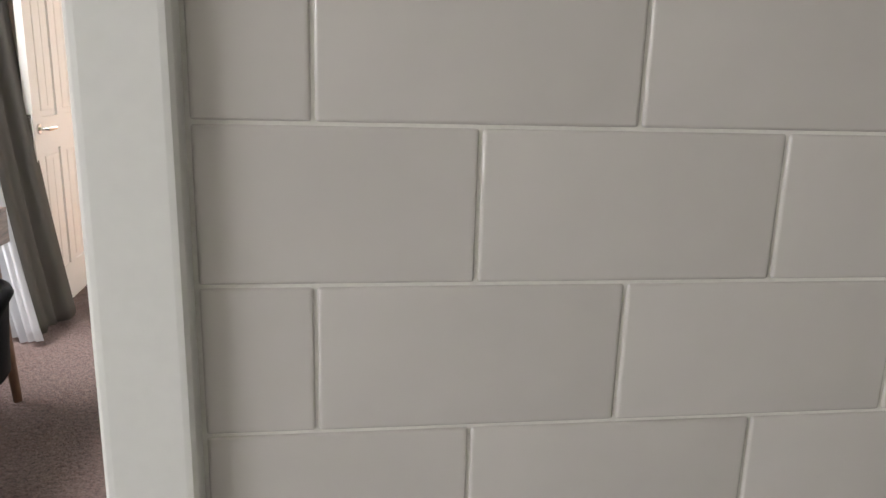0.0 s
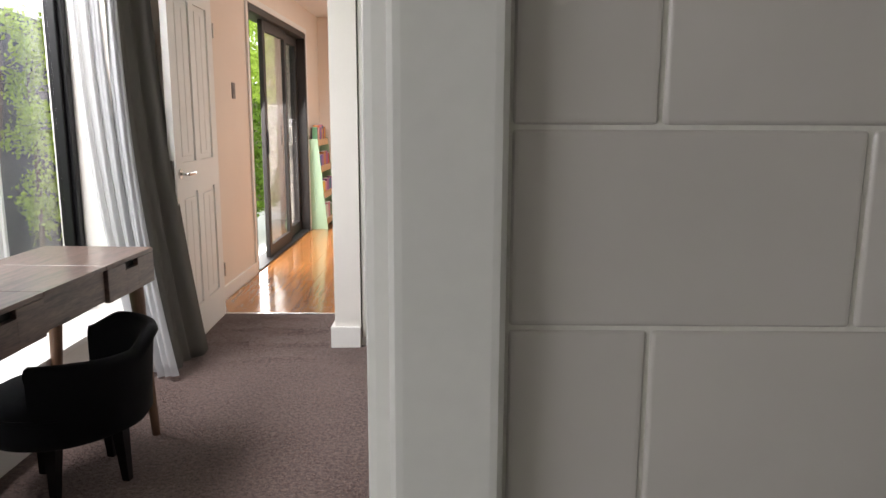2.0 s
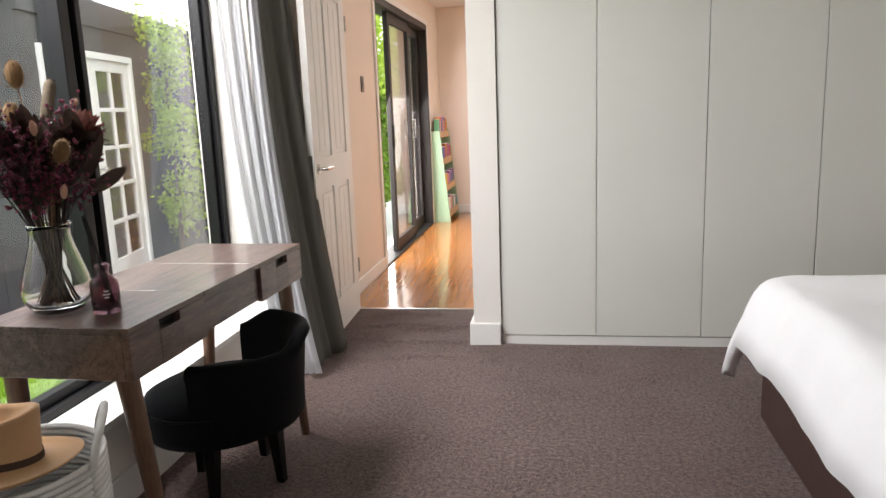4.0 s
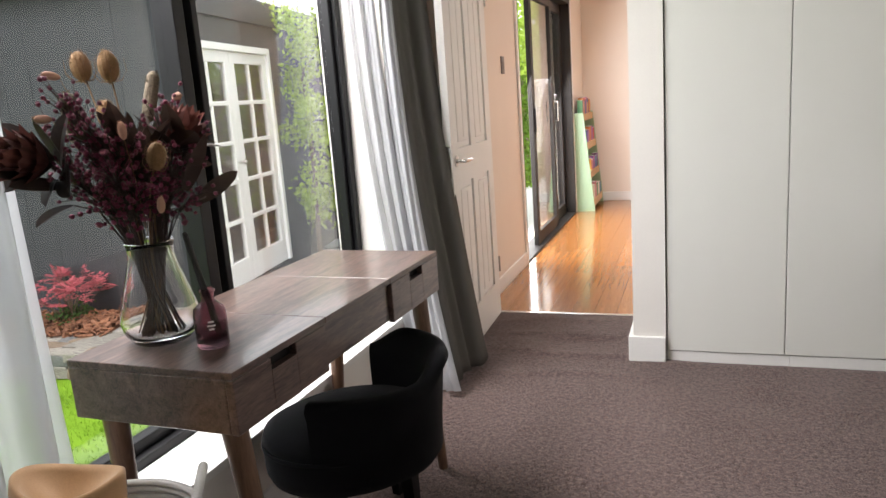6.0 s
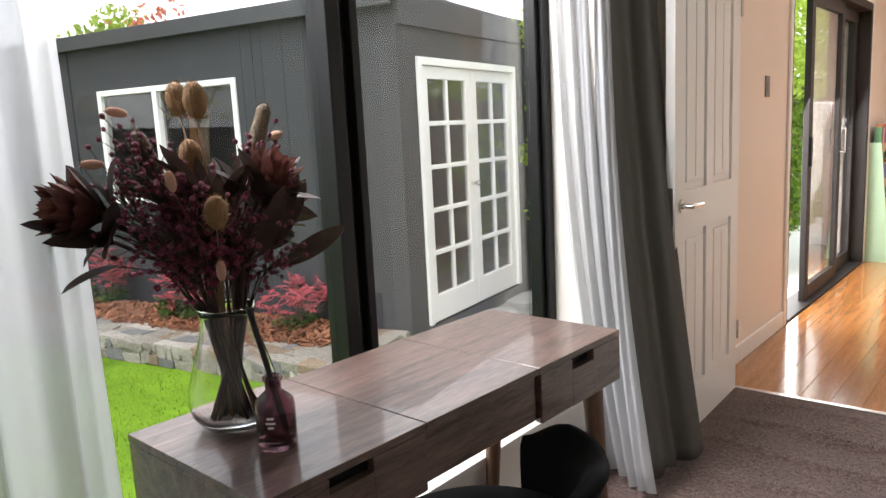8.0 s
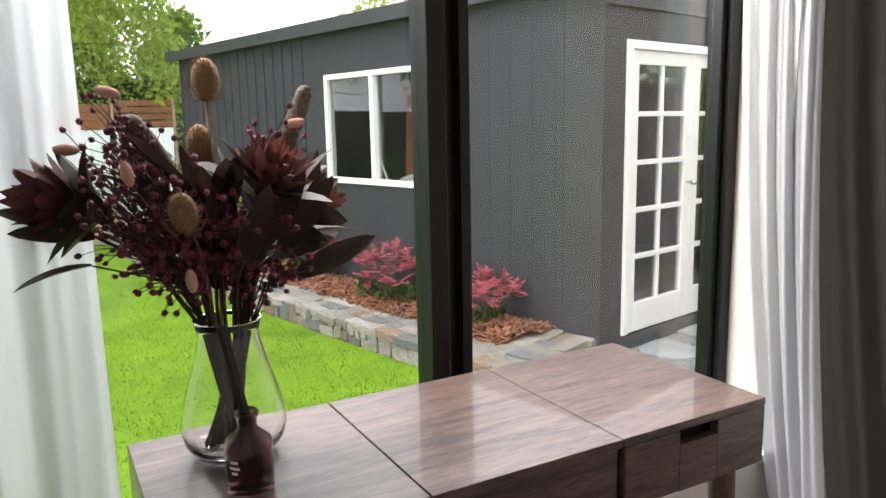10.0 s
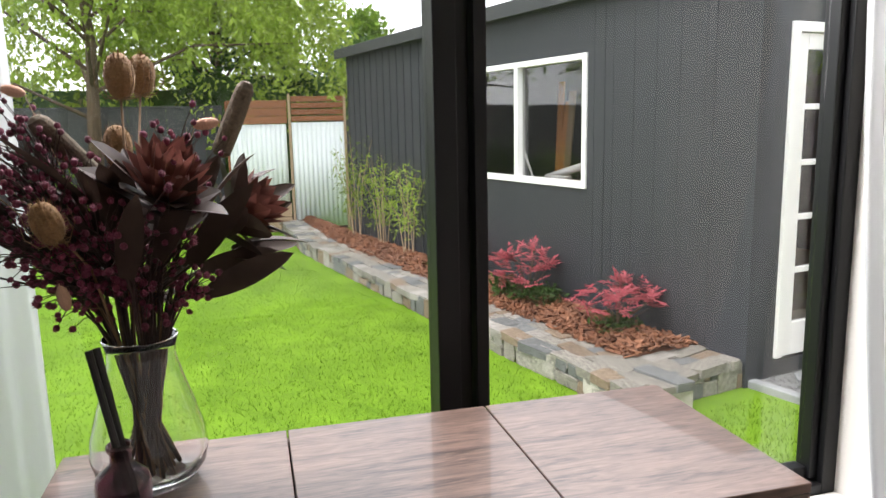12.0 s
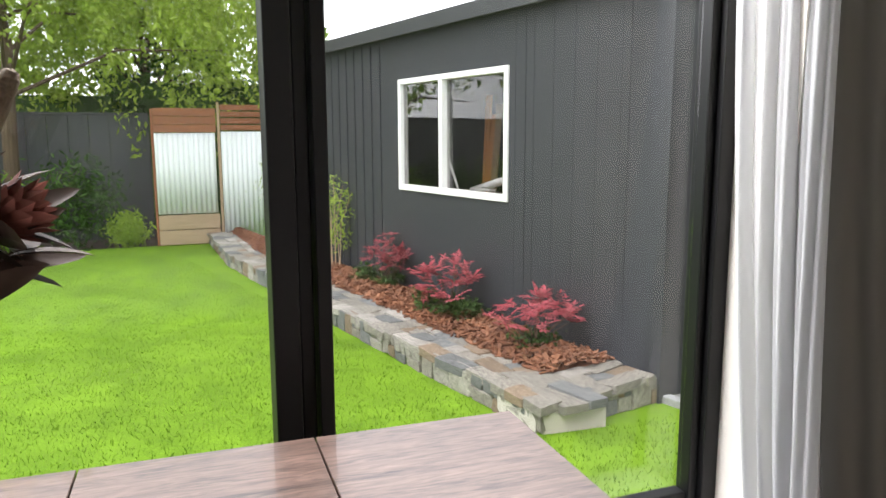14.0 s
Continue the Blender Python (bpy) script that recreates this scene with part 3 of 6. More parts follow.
# French doors: frame, two leaves of ten panes
fd = part("french_doors", B(D0, D0 + 0.06, -0.025, 0.08, DZ0, DZ1, bevel=0.004), M["white_gloss"], shed, "white painted French doors with ten panes a leaf", at=SHI @ FD)
part("frame_side", B(D1 - 0.06, D1, -0.025, 0.08, DZ0, DZ1, bevel=0.004), M["white_gloss"], fd)
part("frame_head", B(D0 + 0.06, D1 - 0.06, -0.025, 0.08, DZ1 - 0.06, DZ1, bevel=0.004), M["white_gloss"], fd)
mid = (D0 + D1) / 2
for lx0, lx1 in ((D0 + 0.063, mid - 0.002), (mid + 0.002, D1 - 0.063)):
    part("stile", B(lx0, lx0 + 0.095, 0.0, 0.045, DZ0, DZ1 - 0.063, bevel=0.003), M["white_gloss"], fd)
    part("stile", B(lx1 - 0.095, lx1, 0.0, 0.045, DZ0, DZ1 - 0.063, bevel=0.003), M["white_gloss"], fd)
    px0, px1, pz0, pz1 = lx0 + 0.095, lx1 - 0.095, DZ0 + 0.22, DZ1 - 0.16
    part("rail", B(px0, px1, 0.0, 0.045, DZ0, pz0, bevel=0.003), M["white_gloss"], fd)
    part("rail", B(px0, px1, 0.0, 0.045, pz1, DZ1 - 0.063, bevel=0.003), M["white_gloss"], fd)
    cx = (px0 + px1) / 2
    part("glazing_bar", B(cx - 0.016, cx + 0.016, 0.004, 0.04, pz0, pz1, bevel=0.003), M["white_gloss"], fd)
    ph = (pz1 - pz0) / 5
    for k in range(1, 5):
        part("glazing_bar", B(px0, px1, 0.002, 0.042, pz0 + k * ph - 0.018, pz0 + k * ph + 0.018, bevel=0.003), M["white_gloss"], fd)
    for k in range(5):
        for q0, q1 in ((px0, cx - 0.016), (cx + 0.016, px1)):
            g = part("pane", B(q0, q1, 0.02, 0.025, pz0 + k * ph + (0.018 if k else 0), pz0 + (k + 1) * ph - (0.018 if k < 4 else 0)), M["shed_glass"], fd)
            g.visible_shadow = False
hb = bmesh.new()
cyl(hb, (mid - 0.05, 0, 0.85), (mid - 0.05, -0.05, 0.85), 0.012, 0.012)
ball(hb, (mid - 0.05, -0.06, 0.85), 0.025)
part("door_knob", hb, M["chrome"], fd, "round metal door knob")


# ---- desk ----
desk = thing("desk", pose(-0.704, 2.92, 0, 0, 0, -1.6), "dark walnut-stained wooden desk with three top panels and drawers", "desk")
DX, DYH, DT = 0.222, 0.569, 0.77
bm = bmesh.new()
box(bm, -DX, DX - 0.02, -DYH, -DYH + 0.02, 0.632, DT - 0.016, bevel=0.003)
part("end_panel", bm, M["desk_wood"], desk)
part("end_panel", B(-DX, DX - 0.02, DYH - 0.02, DYH, 0.632, DT - 0.016, bevel=0.003), M["desk_wood"], desk)
part("back_panel", B(-DX, -DX + 0.018, -DYH + 0.02, DYH - 0.02, 0.632, DT - 0.016), M["desk_wood"], desk)
part("base_panel", B(-DX + 0.018, DX - 0.03, -DYH + 0.02, DYH - 0.02, 0.635, 0.648), M["desk_wood"], desk)
for y0, y1 in ((-DYH, -0.1935), (-0.1905, 0.1885), (0.1915, DYH)):
    part("top_panel", B(-DX, DX, y0, y1, DT - 0.016, DT, bevel=0.0012), M["desk_wood"], desk)
part("centre_fascia", B(DX - 0.03, DX - 0.012, -0.19, 0.19, 0.64, DT - 0.018, bevel=0.002), M["desk_wood"], desk)
for s in (-1, 1):
    y0, y1 = (-DYH, -0.196) if s < 0 else (0.196, DYH)
    c = (y0 + y1) / 2
    d = bmesh.new()
    box(d, DX - 0.02, DX, y0, c - 0.05, 0.632, DT - 0.018, bevel=0.002)
    box(d, DX - 0.02, DX, c + 0.05, y1, 0.632, DT - 0.018, bevel=0.002)
    box(d, DX - 0.02, DX, c - 0.05, c + 0.05, 0.632, DT - 0.045)
    dr = part("drawer", d, M["desk_wood"], desk)
    # black block behind the cut-out stands in for the drawer's shaded inside
    part("notch_shade", B(DX - 0.06, DX - 0.022, c - 0.055, c + 0.055, DT - 0.05, DT - 0.018), M["black_wood"], dr, "black block that puts shade behind the finger cut-out")
for sx in (-1, 1):
    for sy in (-1, 1):
        lb = bmesh.new()
        top = Vector((sx * 0.165, sy * 0.515, 0.634))
        foot = Vector((sx * (0.22 if sx > 0 else 0.19), sy * 0.49 + 0.0, 0))
        cyl(lb, foot, top, 0.0165, 0.029, 20)
        smooth_by_angle(part("leg", lb, M["leg_wood"], desk), 50)

# ---- wardrobe ----
ward = thing("wardrobe", pose(1.05, FRONT, 0), "built-in wardrobe with tall glossy white flat doors", "wardrobe")
part("carcass", B(-0.81, 1.45, 0.022, 0.6, 0.0, CEIL - 0.01), M["white_paint"], ward)
part("kickboard", B(-0.81, -0.29, 0.006, 0.02, 0, 0.05), M["white_paint"], ward)
part("kickboard", B(-0.288, 1.45, 0.004, 0.02, 0, 0.05), M["white_paint"], ward)
for x0, x1 in ((-0.81, -0.31), (-0.31, 0.225), (0.225, 0.76), (0.76, 1.295)):
    part("door", B(x0 + 0.002, x1 - 0.002, 0, 0.02, 0.055, CEIL - 0.03, bevel=0.0015), M["gloss_door"], ward)


# ---- bedroom door, standing open ----
door = tagged(new("door_1"), "white moulded panel door standing wide open", "door", kind="structure")
door.matrix_basis = pose(-0.737, 5.235, 0.008, 0, 0, 2.2)
# local: y runs from the free edge (-0.81) to the hinge (0), x = 0 is the face to the room
DW, DH, DTK = 0.81, 2.03, 0.036
bm = bmesh.new()
xs = [(-DW, -DW + 0.11), (-0.45, -0.36), (-0.11, 0.0)]
for y0, y1 in xs:
    box(bm, -DTK, 0, y0, y1, 0, DH, bevel=0.0)
for z0, z1 in ((0, 0.2), (0.86, 1.03), (1.9, DH)):
    for y0, y1 in ((-DW + 0.11, -0.45), (-0.36, -0.11)):
        box(bm, -DTK, 0, y0, y1, z0, z1)
part("door_leaf", bm, M["white_paint"], door)
for z0, z1 in ((0.2, 0.86), (1.03, 1.9)):
    for y0, y1 in ((-DW + 0.11, -0.45), (-0.36, -0.11)):
        p = bmesh.new()
        box(p, -DTK + 0.008, -0.012, y0, y1, z0, z1)
        box(p, -0.02, -0.003, y0 + 0.025, y1 - 0.025, z0 + 0.03, z1 - 0.03, bevel=0.007, segs=2)
        w = (y1 - y0 - 0.05) / 2
        box(p, -0.02, 0.0, y0 + 0.03 + w - 0.008, y0 + 0.03 + w + 0.002, z0 + 0.05, z1 - 0.05, bevel=0.004, segs=2)
        part("panel", p, M["white_paint"], door)
for s in (1, -1):
    hb = bmesh.new()
    x0 = 0.0 if s > 0 else -DTK
    cyl(hb, (x0, -DW + 0.06, 0.975), (x0 + s * 0.008, -DW + 0.06, 0.975), 0.026, 0.026, 24)
    cyl(hb, (x0 + s * 0.008, -DW + 0.06, 0.975), (x0 + s * 0.05, -DW + 0.06, 0.975), 0.01, 0.01)
    tube(hb, [(x0 + s * 0.045, -DW + 0.06, 0.975), (x0 + s * 0.052, -DW + 0.09, 0.976), (x0 + s * 0.05, -DW + 0.17, 0.974)], [0.011, 0.009, 0.007])
    smooth_by_angle(part("door_handle", hb, M["chrome"], door, "brushed metal lever handle"))
part("latch_plate", B(-0.028, -0.008, -DW - 0.001, -DW + 0.001, 0.9, 1.05), M["chrome"], door)
for z in (0.25, 1.75):
    hb = bmesh.new()
    cyl(hb, (0.004, 0.004, z), (0.004, 0.004, z + 0.09), 0.006, 0.006)
    part("hinge", hb, M["chrome"], door)

sw = thing("light_switch", pose(HX, 6.07, 1.47), "small dark grey wall switch plate", "light switch")
part("plate", B(0, 0.008, -0.036, 0.036, -0.058, 0.058, bevel=0.003), M["switch"], sw)
part("rocker", B(0.008, 0.012, -0.014, 0.014, -0.026, 0.026, bevel=0.002), M["switch"], sw)
so = thing("power_socket", pose(-0.12, 9.66, 0.32), "black power socket plate on the hall wall", "power socket")
part("plate", B(-0.03, 0.03, -0.01, 0, -0.05, 0.05, bevel=0.003), M["black_frame"], so)


# ---- curtains ----
def curtain(name, label, mat, top_a, top_b, foot_a, foot_b, folds, amp, z_top, seed, n=90, rows=40, sweep=1.8):
    """A folded sheet from a rail, its foot drawn to another line on the floor."""
    r = random.Random(seed)
    ph = [r.uniform(0, 6.28) for _ in range(4)]
    ob = thing(name, pose(0, 0, 0), label, "curtain")
    bm = bmesh.new()
    g = []
    for j in range(rows + 1):
        v = j / rows
        k = v ** sweep
        a = Vector(top_a).lerp(Vector(foot_a), k)
        b = Vector(top_b).lerp(Vector(foot_b), k)
        d = (b - a).normalized()
        side = Vector((-d.y, d.x, 0))
        row = []
        for i in range(n + 1):
            u = i / n
            s = math.sin(u * folds * 6.283 + ph[0] + 1.3 * math.sin(u * 5 + ph[1]) + 0.5 * v)
            s += 0.45 * math.sin(u * folds * 2.3 * 6.283 + ph[2] + 2 * v)
            p = a.lerp(b, u) + side * amp * s * (0.75 + 0.5 * v)
            p.z = z_top * (1 - v) + (0.012 + 0.02 * (0.5 + 0.5 * math.sin(u * 9 + ph[3]))) * v
            row.append(bm.verts.new(p))
        g.append(row)
    for j in range(rows):
        for i in range(n):
            bm.faces.new((g[j][i], g[j][i + 1], g[j + 1][i + 1], g[j + 1][i]))
    c = part("cloth", bm, mat, ob, smooth=True)
    so_ = c.modifiers.new("thick", "SOLIDIFY")
    so_.thickness = 0.0015
    return ob


RAIL = 2.38
curtain("sheer_curtain", "white sheer curtain gathered beside the window", M["sheer"], (-0.955, 1.55, 0), (-0.955, 2.335, 0), (-0.95, 1.5, 0), (-0.93, 2.345, 0), 6, 0.04, RAIL, 3)
curtain("sheer_curtain", "white sheer curtain drawn aside, its hem pulled out on the carpet", M["sheer"], (-1.05, 4.105, 0), (-0.865, 4.215, 0), (-0.82, 4.12, 0), (-0.605, 3.985, 0), 3.5, 0.014, RAIL, 5, sweep=2.6)
curtain("curtain", "grey lined curtain hanging beside the window, hem dragged outward", M["curtain"], (-0.93, 4.21, 0), (-0.80, 4.44, 0), (-0.68, 4.13, 0), (-0.585, 4.45, 0), 1.5, 0.02, RAIL, 9)
rail = thing("curtain_rail", pose(-0.93, 3.0, RAIL + 0.02), "slim white curtain rail above the window", "curtain rail")
rb = bmesh.new()
cyl(rb, (0, -1.6, 0), (0, 1.5, 0), 0.012, 0.012)
part("pole", rb, M["white_paint"], rail)
for y in (-1.4, 0, 1.4):
    part("bracket", B(0.0, 0.012, y - 0.012, y + 0.012, 0.011, 0.05), M["white_paint"], rail)

# ---- chair ----
chair = thing("vanity_chair", pose(-0.588, 3.05, 0, 0, 0, 45), "low black velvet tub chair on black legs at the desk", "chair")
OVAL = Matrix.Translation((-0.035, 0, 0)) @ Matrix.Diagonal((1.16, 1.0, 1.0, 1.0))
bm = bmesh.new()
lathe(bm, [(0.05, 0.205), (0.195, 0.205), (0.218, 0.217), (0.228, 0.245), (0.229, 0.3), (0.224, 0.318)], 40, OVAL)
part("seat_base", bm, M["velvet"], chair, smooth=True)
bm = bmesh.new()
ring = [tuple(OVAL @ Vector((0.229 * math.cos(a * 6.283 / 48), 0.229 * math.sin(a * 6.283 / 48), 0.321))) for a in range(49)]
tube(bm, ring, 0.0055, 6)
part("piping", bm, M["velvet"], chair, smooth=True)
bm = bmesh.new()
lathe(bm, [(0.222, 0.322), (0.231, 0.338), (0.224, 0.358), (0.195, 0.374), (0.1, 0.386), (0.002, 0.39)], 40, OVAL)
part("seat", bm, M["velvet"], chair, smooth=True)
# curved shell: low arms that sweep up into a rounded back with a rolled top
bm = bmesh.new()
rowsb = []
NA = 56
for i in range(NA + 1):
    u = i / NA
    deg = -136 + 196 * u
    a = radians(deg)
    k = max(0.0, min(1.0, (62 - abs(deg)) / 32))
    k = k * k * (3 - 2 * k)
    h = 0.492 + 0.055 * k + 0.006 * abs(deg) / 136
    lean = 0.022 * k
    prof = [(0.226, 0.225), (0.243, 0.25), (0.248, 0.35), (0.25 + lean * 0.5, h - 0.05), (0.257 + lean, h - 0.02), (0.25 + lean, h), (0.23 + lean, h + 0.006), (0.208 + lean * 0.8, h - 0.012), (0.203 + lean * 0.4, h - 0.05), (0.205, 0.39), (0.205, 0.33)]
    st = 1.0 if abs(deg) < 90 else 1.0 + 0.16 * (abs(deg) - 90) / 46
    rowsb.append([bm.verts.new((r * math.cos(a) * st, r * math.sin(a), z)) for r, z in prof])
for p, q in zip(rowsb, rowsb[1:]):
    for k in range(len(p) - 1):
        bm.faces.new((p[k], q[k], q[k + 1], p[k + 1]))
for e in (rowsb[0], list(reversed(rowsb[-1]))):
    bm.faces.new(e)
smooth_by_angle(part("backrest", bm, M["velvet"], chair), 60)
for a in (-53, 37, 127, 217):
    lb = bmesh.new()
    d = Vector((math.cos(radians(a)), math.sin(radians(a)), 0))
    s = Vector((-d.y, d.x, 0))
    lo = [d * 0.165 + d * i * 0.013 + s * j * 0.013 for i, j in ((-1, -1), (1, -1), (1, 1), (-1, 1))]
    hi = [d * 0.15 + d * i * 0.022 + s * j * 0.022 + Vector((0, 0, 0.212)) for i, j in ((-1, -1), (1, -1), (1, 1), (-1, 1))]
    vl, vh = [lb.verts.new(p) for p in lo], [lb.verts.new(p) for p in hi]
    for k in range(4):
        lb.faces.new((vl[k], vl[(k + 1) % 4], vh[(k + 1) % 4], vh[k]))
    lb.faces.new(list(reversed(vl)))
    lb.faces.new(vh)
    part("leg", lb, M["black_wood"], chair)

# ---- bed ----
bed = thing("bed", pose(2.09, 2.78, 0), "bed with rumpled white duvet over a dark timber drawer base", "bed")
part("base_side", B(-0.76, -0.73, -0.95, 0.85, 0.03, 0.30, bevel=0.006), M["bed_base"], bed)
part("base_side", B(0.73, 0.76, -0.95, 0.85, 0.03, 0.30, bevel=0.006), M["bed_base"], bed)
part("base_end", B(-0.73, 0.73, 0.82, 0.85, 0.03, 0.30, bevel=0.006), M["bed_base"], bed)
part("drawer_front", B(-0.775, -0.76, -0.9, 0.7, 0.05, 0.27, bevel=0.004), M["bed_base"], bed)
for sx in (-0.7, 0.7):
    for sy in (-0.9, 0.8):
        part("foot", B(sx - 0.03, sx + 0.03, sy - 0.03, sy + 0.03, 0, 0.03), M["black_wood"], bed)
part("mattress", B(-0.75, 0.75, -0.95, 0.85, 0.30, 0.53, bevel=0.04, segs=3), M["linen"], bed)
bm = bmesh.new()
g = []
for j in range(61):
    y = -1.0 + 1.95 * j / 60
    row = []
    for i in range(61):
        u = -1 + 2 * i / 60
        x = 0.95 * u
        edge = max(0.0, abs(u) - 0.8) / 0.2
        far = max(0.0, (j - 50) / 10.0)
        drop = 0.26 * edge ** 2.2 + 0.22 * far ** 2.2
        z = 0.64 - drop + 0.03 * noise.noise((x * 2.5, y * 2.5, 1)) + 0.012 * noise.noise((x * 8, y * 8, 2))
        x2 = x * (1 - 0.06 * edge) + 0.02 * noise.noise((y * 5, z * 3, 5))
        row.append(bm.verts.new((x2, y, z)))
    g.append(row)
for j in range(60):
    for i in range(60):
        bm.faces.new((g[j][i], g[j][i + 1], g[j + 1][i + 1], g[j + 1][i]))
q = part("duvet", bm, M["linen"], bed, "rumpled white duvet", smooth=True)
so_ = q.modifiers.new("thick", "SOLIDIFY")
so_.thickness, so_.offset = 0.05, -1

# ---- rope basket and hat ----
BK = (-0.68, 2.12)
basket = thing("rope_basket", pose(BK[0], BK[1], 0), "white coiled cotton rope basket with loop handles", "basket")
RB, HB = 0.195, 0.54
for k in range(34):
    z = 0.008 + k * (HB - 0.008) / 34
    rr = RB * (0.82 + 0.18 * min(1, k / 22))
    bm = bmesh.new()
    tube(bm, [(rr * math.cos(a * 6.283 / 40), rr * math.sin(a * 6.283 / 40), z) for a in range(41)], 0.0078, 6)
    part("rope_coil", bm, M["rope"], basket, smooth=True)
bm = bmesh.new()
lathe(bm, [(0.003, 0.006), (RB * 0.8, 0.006)], 32)
part("bottom", bm, M["rope"], basket)
for s in (0.55, 0.55 + math.pi):
    bm = bmesh.new()
    pts = []
    for k in range(13):
        w = k / 12
        a = s - 0.55 + 1.1 * w
        pts.append(((RB + 0.012) * math.cos(a), (RB + 0.012) * math.sin(a), HB - 0.02 + 0.1 * math.sin(w * 3.14) ** 0.7))
    tube(bm, pts, 0.0095, 8)
    part("handle", bm, M["rope"], basket, smooth=True)
hat = thing("felt_hat", pose(BK[0] + 0.0, BK[1] - 0.05, HB + 0.012, -4, 6, 20), "camel felt hat with a dark band lying in the basket", "hat")
bm = bmesh.new()
g = []
for j, (r, z) in enumerate(((0.185, 0.014), (0.178, 0.006), (0.14, 0.0), (0.106, 0.004), (0.102, 0.02), (0.098, 0.06), (0.097, 0.1), (0.095, 0.114), (0.088, 0.117), (0.078, 0.105), (0.045, 0.07), (0.002, 0.062))):
    row = []
    for i in range(48):
        a = i * 6.283 / 48
        sx, sy = (1.0, 0.84)
        dz = 0.014 * math.cos(2 * a) if j < 3 else (0.01 * math.cos(2 * a) if j > 6 else 0)
        row.append(bm.verts.new((r * sx * math.cos(a), r * sy * math.sin(a), z + dz)))
    g.append(row)
for p, q in zip(g, g[1:]):
    for i in range(48):
        bm.faces.new((p[i], p[(i + 1) % 48], q[(i + 1) % 48], q[i]))
h = part("felt", bm, M["felt"], hat, smooth=True)
md = h.modifiers.new("thick", "SOLIDIFY")
md.thickness = 0.003
bm = bmesh.new()
for j in range(1):
    lo = [bm.verts.new((0.1065 * math.cos(i * 6.283 / 48), 0.1065 * 0.84 * math.sin(i * 6.283 / 48), 0.008)) for i in range(48)]
    hi = [bm.verts.new((0.1035 * math.cos(i * 6.283 / 48), 0.1035 * 0.84 * math.sin(i * 6.283 / 48), 0.024)) for i in range(48)]
    for i in range(48):
        bm.faces.new((lo[i], lo[(i + 1) % 48], hi[(i + 1) % 48], hi[i]))
part("band", bm, M["felt_band"], hat, "narrow dark hat band")

# ---- vase, bottle ----
VX, VY = -0.805, 2.515
vase = thing("glass_vase", pose(VX, VY, DT), "clear glass vase with a wide belly and open neck", "vase")
bm = bmesh.new()
outer = [(0.002, 0.0), (0.055, 0.0), (0.066, 0.006), (0.083, 0.03), (0.0885, 0.055), (0.085, 0.085), (0.072, 0.13), (0.058, 0.175), (0.051, 0.205), (0.0515, 0.222), (0.055, 0.236)]
inner = [(0.0535, 0.236), (0.049, 0.222), (0.0485, 0.205), (0.0555, 0.175), (0.0695, 0.13), (0.0825, 0.085), (0.086, 0.055), (0.0805, 0.032), (0.062, 0.014), (0.002, 0.012)]
lathe(bm, outer + inner, 48)
part("body", bm, M["clear_glass"], vase, smooth=True)
bm = bmesh.new()
tube(bm, [(0.0545 * math.cos(a * 6.283 / 48), 0.0545 * math.sin(a * 6.283 / 48), 0.2375) for a in range(49)], 0.0016, 6)
part("rim", bm, M["clear_glass"], vase, smooth=True)
bot = thing("reed_diffuser", pose(-0.650, 2.496, DT), "small plum tinted glass diffuser bottle with black reeds", "diffuser")
bm = bmesh.new()
lathe(bm, [(0.002, 0), (0.033, 0), (0.036, 0.004), (0.0365, 0.075), (0.034, 0.088), (0.018, 0.102), (0.0145, 0.106), (0.0145, 0.122), (0.018, 0.124), (0.018, 0.131), (0.0155, 0.133), (0.0125, 0.131), (0.0115, 0.105), (0.03, 0.086), (0.0335, 0.074), (0.033, 0.012), (0.002, 0.009)], 40)
part("bottle", bm, M["plum_glass"], bot, smooth=True)
for dx, dy, tx, ty in ((0.004, 0.003, -0.012, -0.028), (-0.006, 0.006, -0.022, -0.02)):
    bm = bmesh.new()
    cyl(bm, (dx + 0.008, dy + 0.014, 0.014), (tx, ty, 0.262), 0.0052, 0.0052, 10)
    part("reed", bm, M["reed"], bot)
for k, (w, z) in enumerate(((0.014, 0.062), (0.02, 0.053), (0.012, 0.045))):
    lab = bmesh.new()
    vs = [lab.verts.new((0.0372 * math.cos(a), 0.0372 * math.sin(a), zz)) for zz in (z, z + 0.004) for a in (-0.9 - w * 12, -0.9, -0.9 + w * 12)]
    lab.faces.new((vs[0], vs[1], vs[4], vs[3]))
    lab.faces.new((vs[1], vs[2], vs[5], vs[4]))
    part("label_bar", lab, M["rope"], bot, "pale printed bar")


# ---- dried flowers ----
def petal(bm, base, d, up, length, width, curl=0.3, n=5, fold=0.25):
    d, up = d.normalized(), up.normalized()
    side = d.cross(up)
    if side.length < 0.01:
        side = d.cross(Vector((1, 0, 0.2)))
    side.normalize()
    up = side.cross(d)
    prev = None
    for k in range(n + 1):
        u = k / n
        w = width * math.sin(min(1.0, u * 0.93 + 0.07) * math.pi) ** 0.6 * (1 - 0.15 * u) + 0.0004
        c = base + d * length * u + up * length * curl * u * u
        row = [bm.verts.new(c - side * w / 2 + up * w * fold), bm.verts.new(c), bm.verts.new(c + side * w / 2 + up * w * fold)]
        if prev:
            bm.faces.new((prev[0], prev[1], row[1], row[0]))
            bm.faces.new((prev[1], prev[2], row[2], row[1]))
        prev = row


